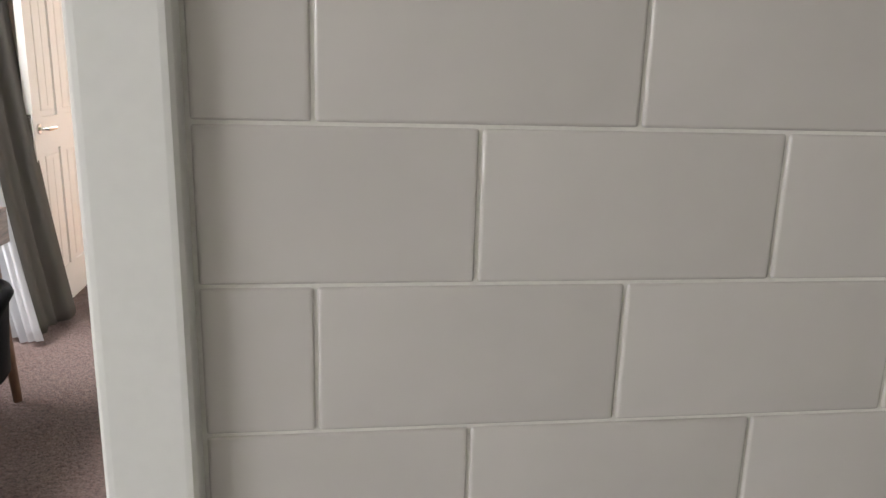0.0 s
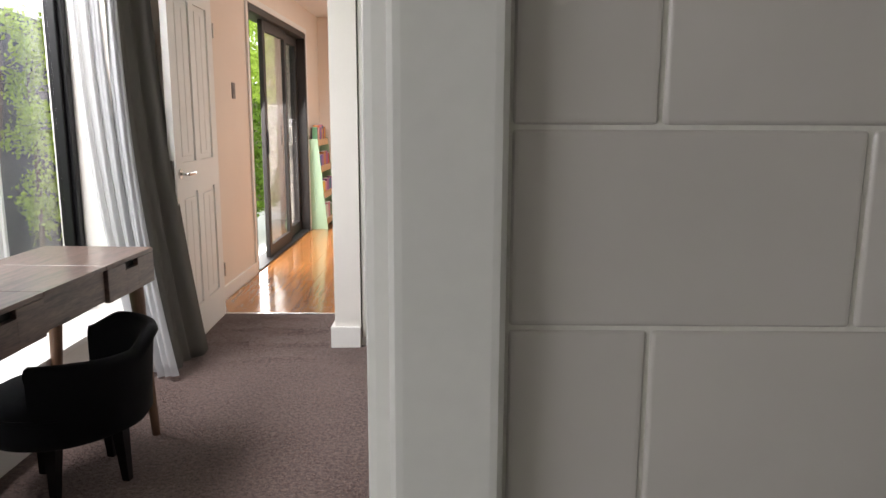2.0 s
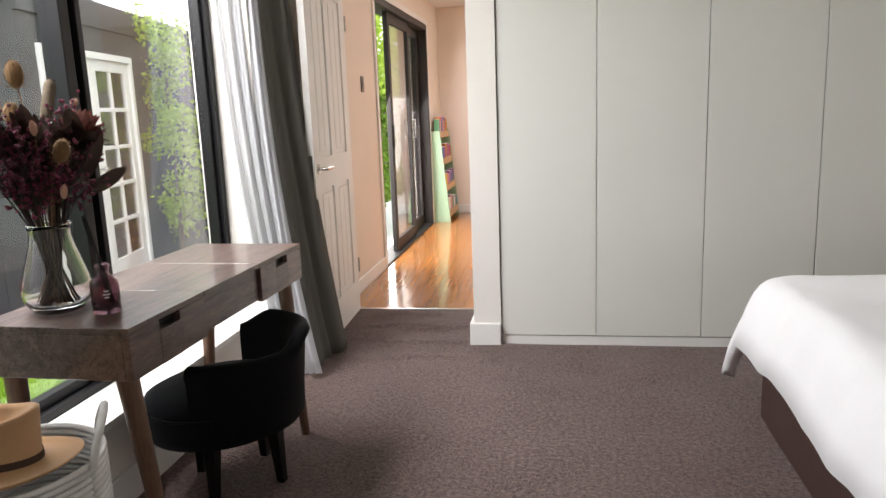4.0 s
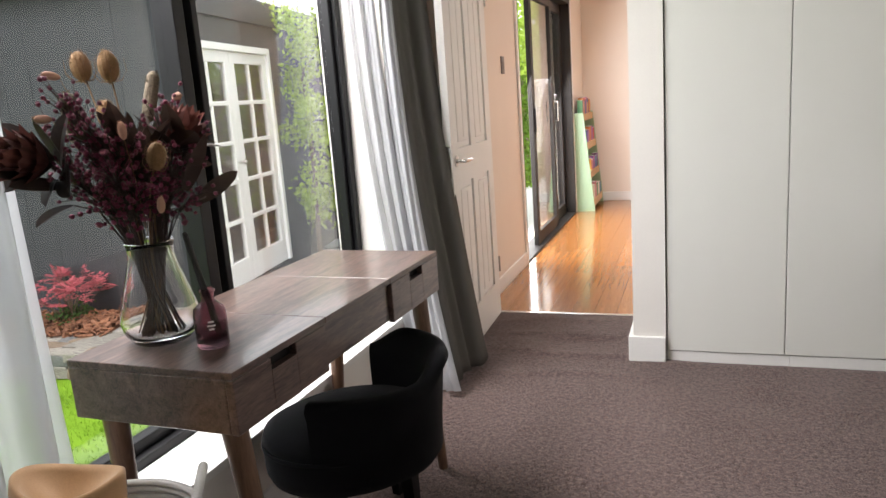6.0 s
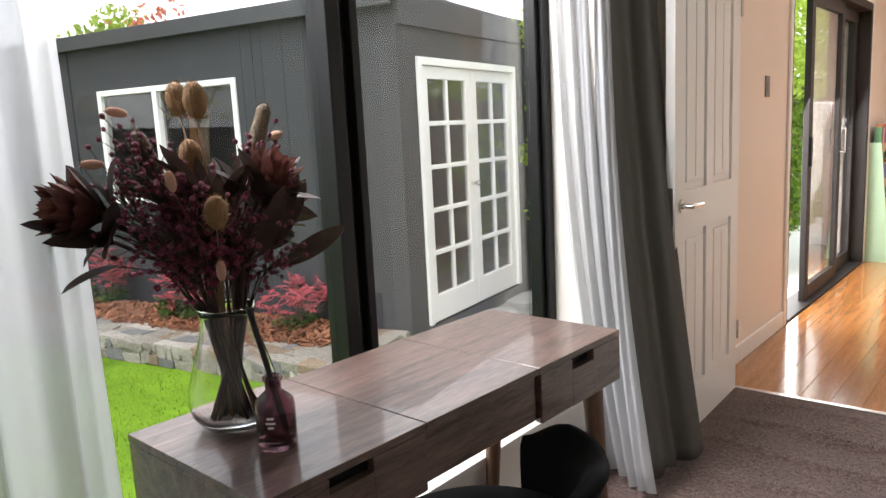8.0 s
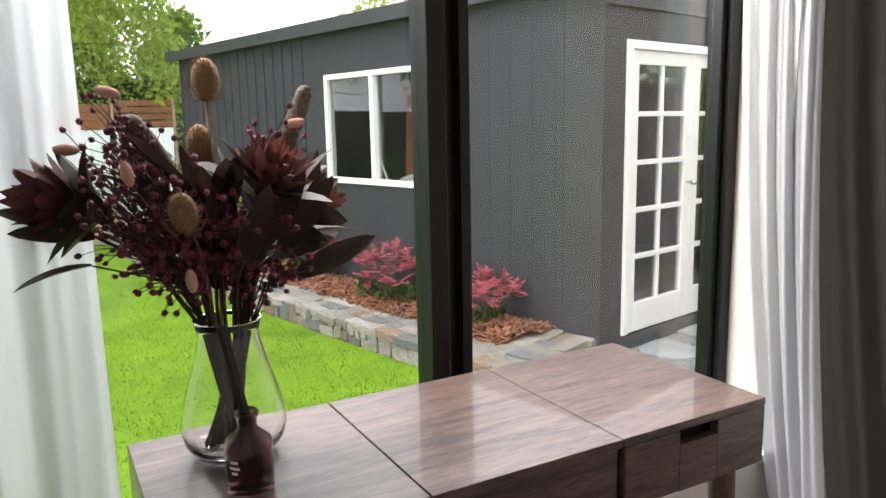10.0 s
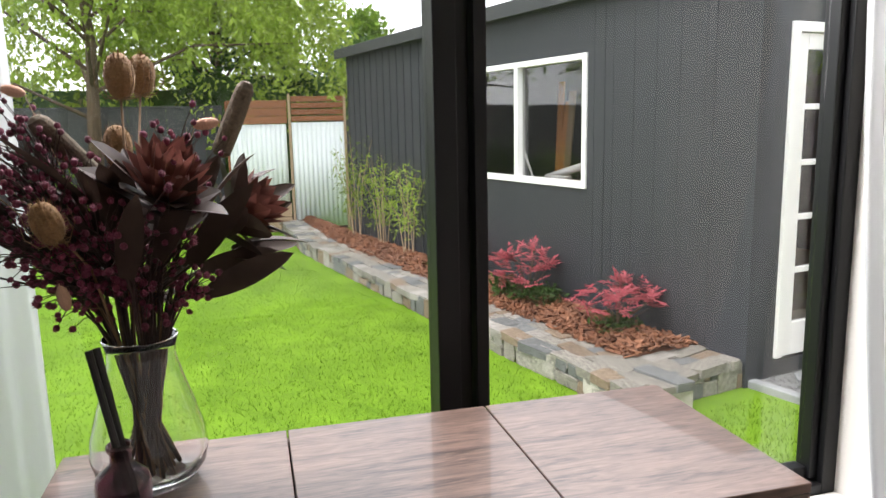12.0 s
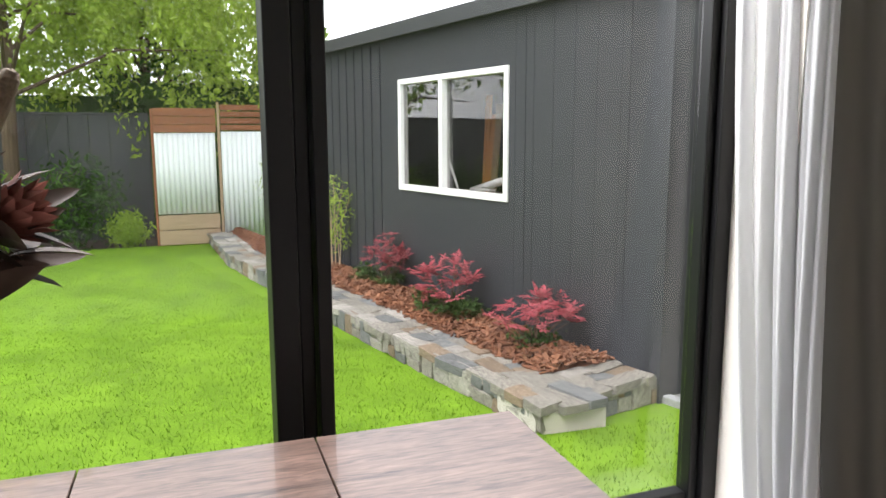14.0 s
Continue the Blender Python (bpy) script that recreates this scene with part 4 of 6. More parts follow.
O = Vector((VX, VY, DT))
bq = thing("dried_flower_bouquet", Matrix.Translation(O), "bouquet of dried proteas, banksia, teasels and dark red berries", "bouquet")
NECK = Vector((0, 0, 0.225))
M["stem"] = material("dried_stem", (0.16, 0.09, 0.045), 0.8, vary=0.4, fine=80)
M["stem_dark"] = material("dark_stem", (0.045, 0.024, 0.02), 0.8, vary=0.4, fine=80)
M["teasel"] = material("teasel", (0.2, 0.112, 0.048), 0.9, vary=0.35, fine=300, bump=0.8, depth=0.004)
M["banksia"] = material("banksia_cone", (0.1, 0.075, 0.05), 0.9, vary=0.5, fine=200, bump=0.8, depth=0.004)
M["protea"] = leaf_mat("protea_bract", (0.06, 0.021, 0.019), (0.17, 0.062, 0.047), 0.7, 0.2)
M["protea_core"] = material("protea_core", (0.2, 0.1, 0.09), 0.95, vary=0.3, fine=300, bump=0.6)
M["dry_leaf"] = leaf_mat("dried_leaf", (0.026, 0.015, 0.012), (0.075, 0.047, 0.036), 0.5, 0.1)
M["berry"] = material("dried_berry", (0.13, 0.016, 0.042), 0.7, vary=0.4, scale=60, fine=400, bump=0.4, piece=0.4)
M["tail"] = material("bunny_tail", (0.48, 0.28, 0.2), 0.95, vary=0.2, fine=500, bump=0.8, depth=0.004)


def stem(to, mat, r=0.0022, parent=bq, spread=0.03, name="stem"):
    to = Vector(to)
    flat = Vector((to.x, to.y, 0))
    d = flat.normalized() if flat.length > 0.01 else Vector((1, 0, 0))
    bottom = Vector((-d.x * spread, -d.y * spread, 0.018)) + Vector((rnd.uniform(-0.025, 0.025), rnd.uniform(-0.025, 0.025), 0))
    neck = NECK + d * min(0.036, flat.length * 0.35) + Vector((rnd.uniform(-0.008, 0.008), rnd.uniform(-0.008, 0.008), 0))
    mid = neck.lerp(to, 0.5) + Vector((0, 0, 0.03)) - d * 0.012
    bm = bmesh.new()
    tube(bm, [bottom, bottom.lerp(neck, 0.5) + d * 0.004, neck, mid, to], [r * 1.1, r * 1.1, r, r * 0.9, r * 0.8], 6)
    part(name, bm, mat, parent, smooth=True)
    return (to - mid).normalized()


def teasel(p, size=1.0):
    p = Vector(p) - O
    d = stem(p, M["stem"], 0.0023)
    d = (d + Vector((0, 0, 1))).normalized()
    bm = bmesh.new()
    q = d.to_track_quat("Z", "Y").to_matrix().to_4x4()
    ball(bm, p, 0.02 * size, 1, 1, 1.55, q, 14, 12)
    r = random.Random(int(p.x * 1e4))
    for k in range(260):
        a, h = r.uniform(0, 6.283), r.uniform(-1, 1)
        w = math.sqrt(max(0.0, 1 - h * h))
        n = Vector((w * math.cos(a), w * math.sin(a), h))
        c = Vector((n.x * 0.02, n.y * 0.02, n.z * 0.031)) * size
        out = (q @ (n + Vector((0, 0, 0.5)))).normalized()
        s = out.cross(d)
        s = s.normalized() * 0.0008 if s.length > 0.01 else Vector((0.0008, 0, 0))
        b0 = p + q @ c
        bm.faces.new((bm.verts.new(b0 - s), bm.verts.new(b0 + s), bm.verts.new(b0 + out * 0.007 * size)))
    head = part("teasel_head", bm, M["teasel"], bq, "tan prickly teasel head")
    for k in range(6):
        a = k * 1.047 + r.uniform(-0.3, 0.3)
        o = q @ Vector((math.cos(a), math.sin(a), 0))
        b0 = p - d * 0.03 * size
        wb = bmesh.new()
        tube(wb, [b0, b0 + o * 0.02 * size + d * 0.002, b0 + o * 0.032 * size + d * 0.02 * size, b0 + o * 0.03 * size + d * 0.045 * size], [0.001, 0.0009, 0.0007, 0.0004], 4)
        part("bract", wb, M["stem"], head)


def banksia(p, d, length=0.115, rad=0.0165):
    p, d = Vector(p) - O, Vector(d).normalized()
    b0, b1 = p - d * length / 2, p + d * length / 2
    stem(b0, M["stem_dark"], 0.0032)
    bm = bmesh.new()
    tube(bm, [b0, b0 + d * 0.008, b0.lerp(b1, 0.5), b1 - d * 0.014, b1 - d * 0.004, b1], [rad * 0.5, rad * 0.95, rad, rad * 0.9, rad * 0.6, rad * 0.15], 18)
    r = random.Random(5)
    s = d.cross(Vector((0.2, 0.9, 0.1))).normalized()
    t = d.cross(s)
    for k in range(520):
        u, a = r.uniform(0.03, 1.0), r.uniform(0, 6.283)
        n = s * math.cos(a) + t * math.sin(a)
        c = b0.lerp(b1, u) + n * rad * (0.9 if u < 0.88 else 0.6)
        o = (n + d * 0.3).normalized()
        w = d.cross(n) * 0.0014
        bm.faces.new((bm.verts.new(c - w), bm.verts.new(c + w), bm.verts.new(c + o * 0.0045)))
    part("banksia_cone", bm, M["banksia"], bq, "dark cylindrical banksia cone")


def protea(p, d, size=1.0):
    p, d = Vector(p) - O, Vector(d).normalized()
    base = p - d * 0.045 * size
    stem(base, M["stem_dark"], 0.0042)
    s = d.cross(Vector((0.3, 0.2, 0.9))).normalized()
    t = d.cross(s)
    bm = bmesh.new()
    ball(bm, p - d * 0.012 * size, 0.024 * size, 1, 1, 1.35, d.to_track_quat("Z", "Y").to_matrix().to_4x4(), 12, 9)
    head = part("protea_core", bm, M["protea_core"], bq, "pale domed protea centre")
    bm = bmesh.new()
    r = random.Random(int(abs(p.y) * 1e4))
    for ring_, (n, tilt, ln) in enumerate(((10, 0.2, 0.07), (12, 0.42, 0.078), (12, 0.68, 0.075), (12, 0.95, 0.062))):
        for k in range(n):
            a = 6.283 * (k + 0.5 * (ring_ % 2) + r.uniform(-0.2, 0.2)) / n
            o = s * math.cos(a) + t * math.sin(a)
            v = d * math.cos(tilt) + o * math.sin(tilt)
            petal(bm, base + o * 0.008, v, -o + d * 0.2, ln * size * r.uniform(0.85, 1.1), 0.031 * size, 0.18)
    tagged(part("bract_whorl", bm, M["protea"], head, "russet pointed bracts"), kind="stuff")
    for k in range(9):
        a = 6.283 * k / 9 + r.uniform(-0.3, 0.3)
        o = s * math.cos(a) + t * math.sin(a)
        lb = bmesh.new()
        st = base - d * r.uniform(0.0, 0.05)
        v = (d * r.uniform(0.35, 0.9) + o).normalized()
        petal(lb, st, v, d - o * 0.3, r.uniform(0.075, 0.11) * size, 0.052 * size, r.uniform(-0.25, 0.2), 6, 0.12)
        part("leaf", lb, M["dry_leaf"], head)


def bunny_tail(p, d):
    p, d = Vector(p) - O, Vector(d).normalized()
    stem(p - d * 0.016, M["stem"], 0.0009)
    bm = bmesh.new()
    q = d.to_track_quat("Z", "Y").to_matrix().to_4x4()
    ball(bm, p, 0.0085, 1, 1, 2.2, q, 12, 10)
    r = random.Random(int(abs(p.z) * 1e5))
    for k in range(160):
        a, h = r.uniform(0, 6.283), r.uniform(-0.95, 1)
        w = math.sqrt(max(0.0, 1 - h * h))
        n = q @ Vector((w * math.cos(a), w * math.sin(a), 0.3 + h * 0.3))
        c = p + q @ Vector((w * math.cos(a) * 0.008, w * math.sin(a) * 0.008, h * 0.018))
        sd_ = n.cross(d)
        sd_ = sd_.normalized() * 0.0004 if sd_.length > 0.01 else Vector((0.0004, 0, 0))
        bm.faces.new((bm.verts.new(c - sd_), bm.verts.new(c + sd_), bm.verts.new(c + (n + d).normalized() * 0.006)))
    part("bunny_tail", bm, M["tail"], bq, "soft pinkish bunny tail grass head")


def berries(p, n, spread, seed):
    p = Vector(p) - O
    d = stem(p - Vector((0, 0, 0.03)), M["stem_dark"], 0.0018)
    r = random.Random(seed)
    sb, bb = bmesh.new(), bmesh.new()
    root = NECK.lerp(p, 0.3)
    for k in range(n):
        u = 0.3 + 0.7 * r.random() ** 0.6
        c = root.lerp(p, u) + Vector((max(-1.8, min(1.8, r.gauss(0, 1))), max(-1.8, min(1.8, r.gauss(0, 1))), max(-1.8, min(1.8, r.gauss(0, 0.9))))) * spread * 0.82 * (0.05 + 0.95 * u)
        o = root.lerp(p, max(0, u - 0.25))
        tube(sb, [o, o.lerp(c, 0.6) + Vector((0, 0, 0.006)), c], [0.0011, 0.0009, 0.0006], 4)
        rr = r.uniform(0.0038, 0.0058)
        ball(bb, c, rr, u=8, v=6)
        away = (c - o).normalized()
        t1 = away.cross(Vector((0.1, 0.3, 0.9))).normalized()
        t2 = away.cross(t1)
        for q in range(7):
            a = q * 0.898
            w = t1 * math.cos(a) + t2 * math.sin(a)
            e = c + away * rr * 0.8
            x = away.cross(w) * 0.0012
            bb.faces.new((bb.verts.new(e + w * rr * 0.4 - x), bb.verts.new(e + w * rr * 0.4 + x), bb.verts.new(e + w * rr * 1.1 + away * 0.0022)))
    spray = part("berry_spray", sb, M["stem_dark"], bq)
    tagged(part("berry_cluster", bb, M["berry"], spray, "dark wine-red dried berries"), kind="stuff")


teasel((-0.94, 2.537, 1.408), 1.12)
teasel((-0.842, 2.516, 1.4), 1.12)
teasel((-0.854, 2.503, 1.295), 1.1)
teasel((-0.677, 2.433, 1.203), 1.0)
banksia((-0.877, 2.677, 1.335), (-0.05, 0.4, 0.9), 0.13)
banksia((-0.875, 2.425, 1.295), (0.45, -0.5, 0.7), 0.13, 0.019)
protea((-0.858, 2.262, 1.225), (-0.2, -0.9, 0.28), 1.25)
protea((-0.864, 2.705, 1.2), (-0.15, 0.85, 0.4), 1.15)
protea((-0.715, 2.585, 1.265), (0.35, 0.3, 0.85), 1.2)
bunny_tail((-0.854, 2.369, 1.38), (-0.3, -0.85, 0.2))
bunny_tail((-0.823, 2.302, 1.294), (-0.2, -0.95, 0.05))
bunny_tail((-0.693, 2.366, 1.261), (0.1, -0.2, 0.9))
bunny_tail((-0.768, 2.636, 1.327), (-0.2, 0.9, 0.15))
bunny_tail((-0.69, 2.44, 1.1), (0.2, -0.1, 0.9))
for k, (p, n, s) in enumerate((((-0.82, 2.36, 1.33), 46, 0.032), ((-0.74, 2.40, 1.26), 60, 0.042), ((-0.80, 2.42, 1.24), 70, 0.048), ((-0.70, 2.60, 1.24), 44, 0.035), ((-0.76, 2.60, 1.32), 34, 0.03), ((-0.73, 2.47, 1.2), 70, 0.048), ((-0.83, 2.33, 1.2), 60, 0.042), ((-0.70, 2.52, 1.19), 50, 0.045), ((-0.72, 2.63, 1.12), 24, 0.03), ((-0.88, 2.45, 1.25), 50, 0.045), ((-0.86, 2.60, 1.2), 36, 0.04), ((-0.78, 2.37, 1.3), 60, 0.04), ((-0.75, 2.43, 1.14), 80, 0.05), ((-0.80, 2.40, 1.12), 70, 0.05), ((-0.84, 2.50, 1.16), 70, 0.05), ((-0.76, 2.55, 1.12), 70, 0.05), ((-0.88, 2.34, 1.27), 50, 0.04), ((-0.74, 2.36, 1.2), 60, 0.045), ((-0.85, 2.38, 1.34), 60, 0.034), ((-0.79, 2.62, 1.28), 50, 0.036))):
    berries(p, n, s, 20 + k)
for k in range(34):
    a = rnd.uniform(0, 6.283)
    u = rnd.uniform(0.1, 0.65)
    o = Vector((math.cos(a) * 0.6 - 0.05, math.sin(a), 0))
    lb = bmesh.new()
    petal(lb, NECK + o * 0.10 * u + Vector((0, 0, 0.34 * u)), (o * 0.6 + Vector((0, 0, rnd.uniform(0.3, 1.1)))), -o + Vector((0, 0, 0.4)), rnd.uniform(0.1, 0.17), rnd.uniform(0.03, 0.05), rnd.uniform(-0.25, 0.15), 6, 0.15)
    part("leaf", lb, M["dry_leaf"], bq)
for k, (p, d) in enumerate((((-0.875, 2.68, 1.13), (-0.1, 0.95, 0.1)), ((-0.87, 2.66, 1.17), (-0.1, 0.9, -0.15)), ((-0.86, 2.64, 1.11), (0.1, 0.9, -0.05)), ((-0.84, 2.65, 1.2), (-0.3, 0.7, 0.6)), ((-0.80, 2.32, 1.12), (0.1, -0.95, -0.05)), ((-0.78, 2.63, 1.2), (0.0, 0.5, 0.8)))):
    q = Vector(p) - O
    stem(q, M["stem_dark"], 0.0018)
    lb = bmesh.new()
    petal(lb, q, Vector(d), Vector((0, 0, 1)), 0.11, 0.044, -0.18, 7, 0.15)
    part("leaf", lb, M["dry_leaf"], bq)
BROAD = (((-0.87, 2.66, 1.12), (-0.35, 0.85, 0.05), 0.14), ((-0.85, 2.65, 1.16), (0.05, 0.9, 0.35), 0.13), ((-0.83, 2.61, 1.1), (-0.15, 0.9, 0.15), 0.14), ((-0.88, 2.66, 1.18), (-0.3, 0.85, 0.3), 0.14), ((-0.76, 2.6, 1.12), (0.1, 0.55, 0.75), 0.17), ((-0.72, 2.56, 1.14), (0.3, 0.4, 0.8), 0.15), ((-0.8, 2.58, 1.16), (-0.1, 0.5, 0.85), 0.16), ((-0.74, 2.62, 1.08), (0.2, 0.8, 0.35), 0.16), ((-0.86, 2.31, 1.17), (-0.1, -0.9, 0.35), 0.13), ((-0.84, 2.33, 1.16), (0.05, -0.95, 0.15), 0.13), ((-0.69, 2.52, 1.12), (0.4, 0.2, 0.85), 0.15))
for k, (p, d, ln_) in enumerate(BROAD):
    q = Vector(p) - O
    stem(q, M["stem_dark"], 0.0026)
    lb = bmesh.new()
    petal(lb, q, Vector(d), Vector((0.8, -0.25 * d[1], 0.5)), ln_ * 0.9, ln_ * 0.27, -0.12 + 0.05 * (k % 4), 9, 0.14)
    part("leaf", lb, M["dry_leaf"], bq, smooth=True)
for k in range(22):
    a = rnd.uniform(0, 6.283)
    stem(NECK + Vector((math.cos(a) * 0.06, math.sin(a) * 0.07, rnd.uniform(0.1, 0.22))), M["stem"] if k % 3 else M["stem_dark"], rnd.uniform(0.0012, 0.0028), spread=rnd.uniform(0.01, 0.05))

# ---- bookshelf in the hall ----
bs = thing("book_stand", pose(HX, 8.9, 0), "mint green ladder bookshelf with pale ledges full of books", "bookshelf")
for y in (0.0, 0.70):
    bm = bmesh.new()
    v = [bm.verts.new(q) for q in ((0.005, y, 0), (0.2, y, 0), (0.105, y, 1.03), (0.005, y, 1.03), (0.005, y + 0.018, 0), (0.2, y + 0.018, 0), (0.105, y + 0.018, 1.03), (0.005, y + 0.018, 1.03))]
    for f in ((0, 1, 2, 3), (7, 6, 5, 4), (0, 4, 5, 1), (1, 5, 6, 2), (2, 6, 7, 3), (3, 7, 4, 0)):
        bm.faces.new([v[k] for k in f])
    part("side_panel", bm, M["mint"], bs)
part("back_panel", B(0.005, 0.013, 0.018, 0.70, 0.03, 1.02), M["mint"], bs)
colours = ((0.5, 0.07, 0.07), (0.07, 0.1, 0.42), (0.8, 0.5, 0.03), (0.3, 0.1, 0.35), (0.75, 0.72, 0.66), (0.1, 0.25, 0.12), (0.5, 0.18, 0.05), (0.04, 0.2, 0.35), (0.6, 0.25, 0.3))
BOOKM = [material("book_cover", c, 0.5, vary=0.15, fine=60) for c in colours]
for k, z in enumerate((0.06, 0.36, 0.66, 0.96)):
    w = 0.197 - 0.11 * z / 1.17
    part("shelf", B(0.013, w, 0.018, 0.70, z - 0.012, z), M["pine"], bs)
    part("ledge", B(w - 0.012, w, 0.018, 0.70, z, z + 0.06, bevel=0.002), M["pine"], bs)
    y = 0.03
    while y < 0.6:
        t = rnd.uniform(0.02, 0.05) if k == 3 else rnd.uniform(0.11, 0.15)
        h = rnd.uniform(0.16, 0.23)
        b = thing("book", pose(HX + w - 0.07, 8.93 + y, z), "upright picture book with a bright coloured cover on the shelf", "book", "books on the stand")
        c = rnd.choice(BOOKM)
        part("cover", B(0, 0.055, 0, t, 0, h, bevel=0.001), c, b)
        part("pages", B(0.002, 0.053, 0.003, t - 0.003, 0.003, h + 0.001), M["linen"], b)
        y += t + 0.003


# ---- garden ----
def leaves(name, pts, size, mat, parent=None, seed=1, slim=0.45, droop=0.0, kind_label=None):
    """Small folded leaves, one at each place."""
    r = np.random.RandomState(seed)
    p = np.array(pts, dtype=float)
    n = len(p)
    d = r.normal(size=(n, 3))
    d[:, 2] -= droop
    d /= np.linalg.norm(d, axis=1)[:, None]
    e = r.normal(size=(n, 3))
    s = np.cross(d, e)
    s /= np.linalg.norm(s, axis=1)[:, None]
    u = np.cross(d, s)
    L = size * r.uniform(0.6, 1.3, size=(n, 1))
    W = L * slim / 2
    v = np.stack([p, p + d * L * 0.45 + s * W + u * W * 0.3, p + d * L, p + d * L * 0.45 - s * W + u * W * 0.3], axis=1).reshape(-1, 3)
    f = [(4 * k, 4 * k + 1, 4 * k + 2, 4 * k + 3) for k in range(n)]
    return quads(name, v.tolist(), f, mat, parent)


def blob_points(n, centre, radii, seed, hollow=0.4):
    r = np.random.RandomState(seed)
    d = r.normal(size=(n, 3))
    d /= np.linalg.norm(d, axis=1)[:, None]
    k = (hollow + (1 - hollow) * r.uniform(size=(n, 1)) ** 0.6)
    lump = 1 + 0.28 * np.sin(d[:, :1] * 7 + seed) * np.cos(d[:, 1:2] * 6 + d[:, 2:] * 5)
    return np.array(centre) + d * k * lump * np.array(radii)


# turf blades over the part of the lawn nearest the house
r0 = np.random.RandomState(4)
N = 150000
bx = -1.3 - 10.4 * r0.uniform(size=N) ** 1.2
by = 5.8 - 10.5 * r0.uniform(size=N) ** 1.15
edge = 4.83 + 0.24 * (bx + 3.2)
keep = ~((by > edge - 0.02) & (bx < -3.18)) & ~((by > 5.8 + 0.27 * (bx + 3.6)) & (bx > -3.7))
bx, by = bx[keep], by[keep]
N = len(bx)
h = r0.uniform(0.012, 0.034, N) * np.clip(1.15 + (bx + 1.3) / 10.5, 0.1, 1) * np.clip((by + 5.5) / 5.5, 0.1, 1)
an = r0.uniform(0, 6.283, N)
ln = r0.normal(scale=0.009, size=(N, 2))
w = 0.0034
vv = np.zeros((N, 3, 3))
vv[:, 0] = np.stack([bx - w * np.cos(an), by - w * np.sin(an), np.full(N, GZ)], 1)
vv[:, 1] = np.stack([bx + w * np.cos(an), by + w * np.sin(an), np.full(N, GZ)], 1)
vv[:, 2] = np.stack([bx + ln[:, 0], by + ln[:, 1], GZ + h], 1)
gb = quads("turf_blades", vv.reshape(-1, 3).tolist(), [(3 * k, 3 * k + 1, 3 * k + 2) for k in range(N)], M["blade"])
tagged(gb, "short bright green artificial turf blades on the lawn", "grass", kind="stuff")

# raised bed: mortar core, soil, bark
EDGE = [Vector((-3.2, 4.8, 0)), Vector((-5.0, 4.425, 0)), Vector((-7.2, 4.0, 0)), Vector((-9.6, 3.56, 0)), Vector((-11.8, 3.45, 0))]
BACKP = [A0 + U * s for s in (3.3, 1.5, -0.8, -3.1, -5.2)]
CAPW, BT = 0.43, -0.215
bm = bmesh.new()
prev = None
for k, e in enumerate(EDGE):
    i = e + Vector((0.06, 0.97, 0)).normalized() * CAPW
    ring_ = [bm.verts.new((e.x + 0.0, e.y + 0.03, GZ)), bm.verts.new((e.x, e.y + 0.03, BT - 0.018)), bm.verts.new((i.x, i.y, BT - 0.018)), bm.verts.new((i.x, i.y, GZ))]
    if prev:
        for q in range(3):
            bm.faces.new((prev[q], ring_[q], ring_[q + 1], prev[q + 1]))
    else:
        bm.faces.new(ring_)
    prev = ring_
box(bm, -0.4, -0.03, 0, 0.9, GZ, BT - 0.018, m=pose(-3.2, 4.8, 0, 0, 0, 11.5))
bedwall = structure("retaining_wall", bm, M["mortar"], "low dry-stone look retaining wall of grey and tan stones", "retaining wall")
bm = bmesh.new()
prev = None
for k in range(2, 29):
    u = k / 28 * 4
    i = min(3, int(u))
    e = EDGE[i].lerp(EDGE[i + 1], u - i) + Vector((0, CAPW - 0.05, 0))
    b = BACKP[i].lerp(BACKP[i + 1], u - i)
    if k == 2:
        e, b = Vector((-3.6, 5.1, 0)), Vector((-3.7, 5.66, 0))
    ring_ = []
    for j in range(9):
        q = e.lerp(b, j / 8)
        ring_.append(bm.verts.new((q.x, q.y, BT - (0.08 if k == 2 else 0.015) + 0.05 * math.sin(j / 8 * 3.14) + 0.03 * noise.noise((q.x * 4, q.y * 4, 0)))))
    if prev:
        for q in range(8):
            bm.faces.new((prev[q], ring_[q], ring_[q + 1], prev[q + 1]))
    prev = ring_
structure("garden_bed", bm, M["mulch"], "raised bed of bark mulch along the shed", "garden bed")
ch = bmesh.new()
cv, cf = [], []
r1 = random.Random(12)
for k in range(5200):
    u = r1.random() ** 1.5 * 4
    i = min(3, int(u))
    e = EDGE[i].lerp(EDGE[i + 1], u - i) + Vector((0, CAPW - 0.06, 0))
    b = BACKP[i].lerp(BACKP[i + 1], u - i)
    v = r1.random()
    if u < 0.12:
        e.y += 0.15
    q = e.lerp(b, v)
    if q.x > -3.6 - 0.165 * (q.y - 4.83):
        continue
    z = BT - 0.01 + 0.055 * math.sin(v * 3.14) + r1.uniform(0, 0.03)
    m = pose(q.x, q.y, z, r1.uniform(-40, 40), r1.uniform(-40, 40), r1.uniform(0, 360))
    L, Wd, T = r1.uniform(0.015, 0.05), r1.uniform(0.006, 0.014), r1.uniform(0.002, 0.006)
    n0 = len(cv)
    for x in (-1, 1):
        for y in (-1, 1):
            for zz in (-1, 1):
                cv.append(tuple(m @ Vector((x * L * (1 if y > 0 else 0.8), y * Wd, zz * T))))
    for f in ((0, 1, 3, 2), (4, 6, 7, 5), (0, 4, 5, 1), (2, 3, 7, 6), (0, 2, 6, 4), (1, 5, 7, 3)):
        cf.append(tuple(n0 + t for t in f))
mu = quads("bark_chips", cv, cf, M["mulch"])
tagged(mu, "red-brown bark mulch chips covering the raised bed", "mulch", kind="stuff")


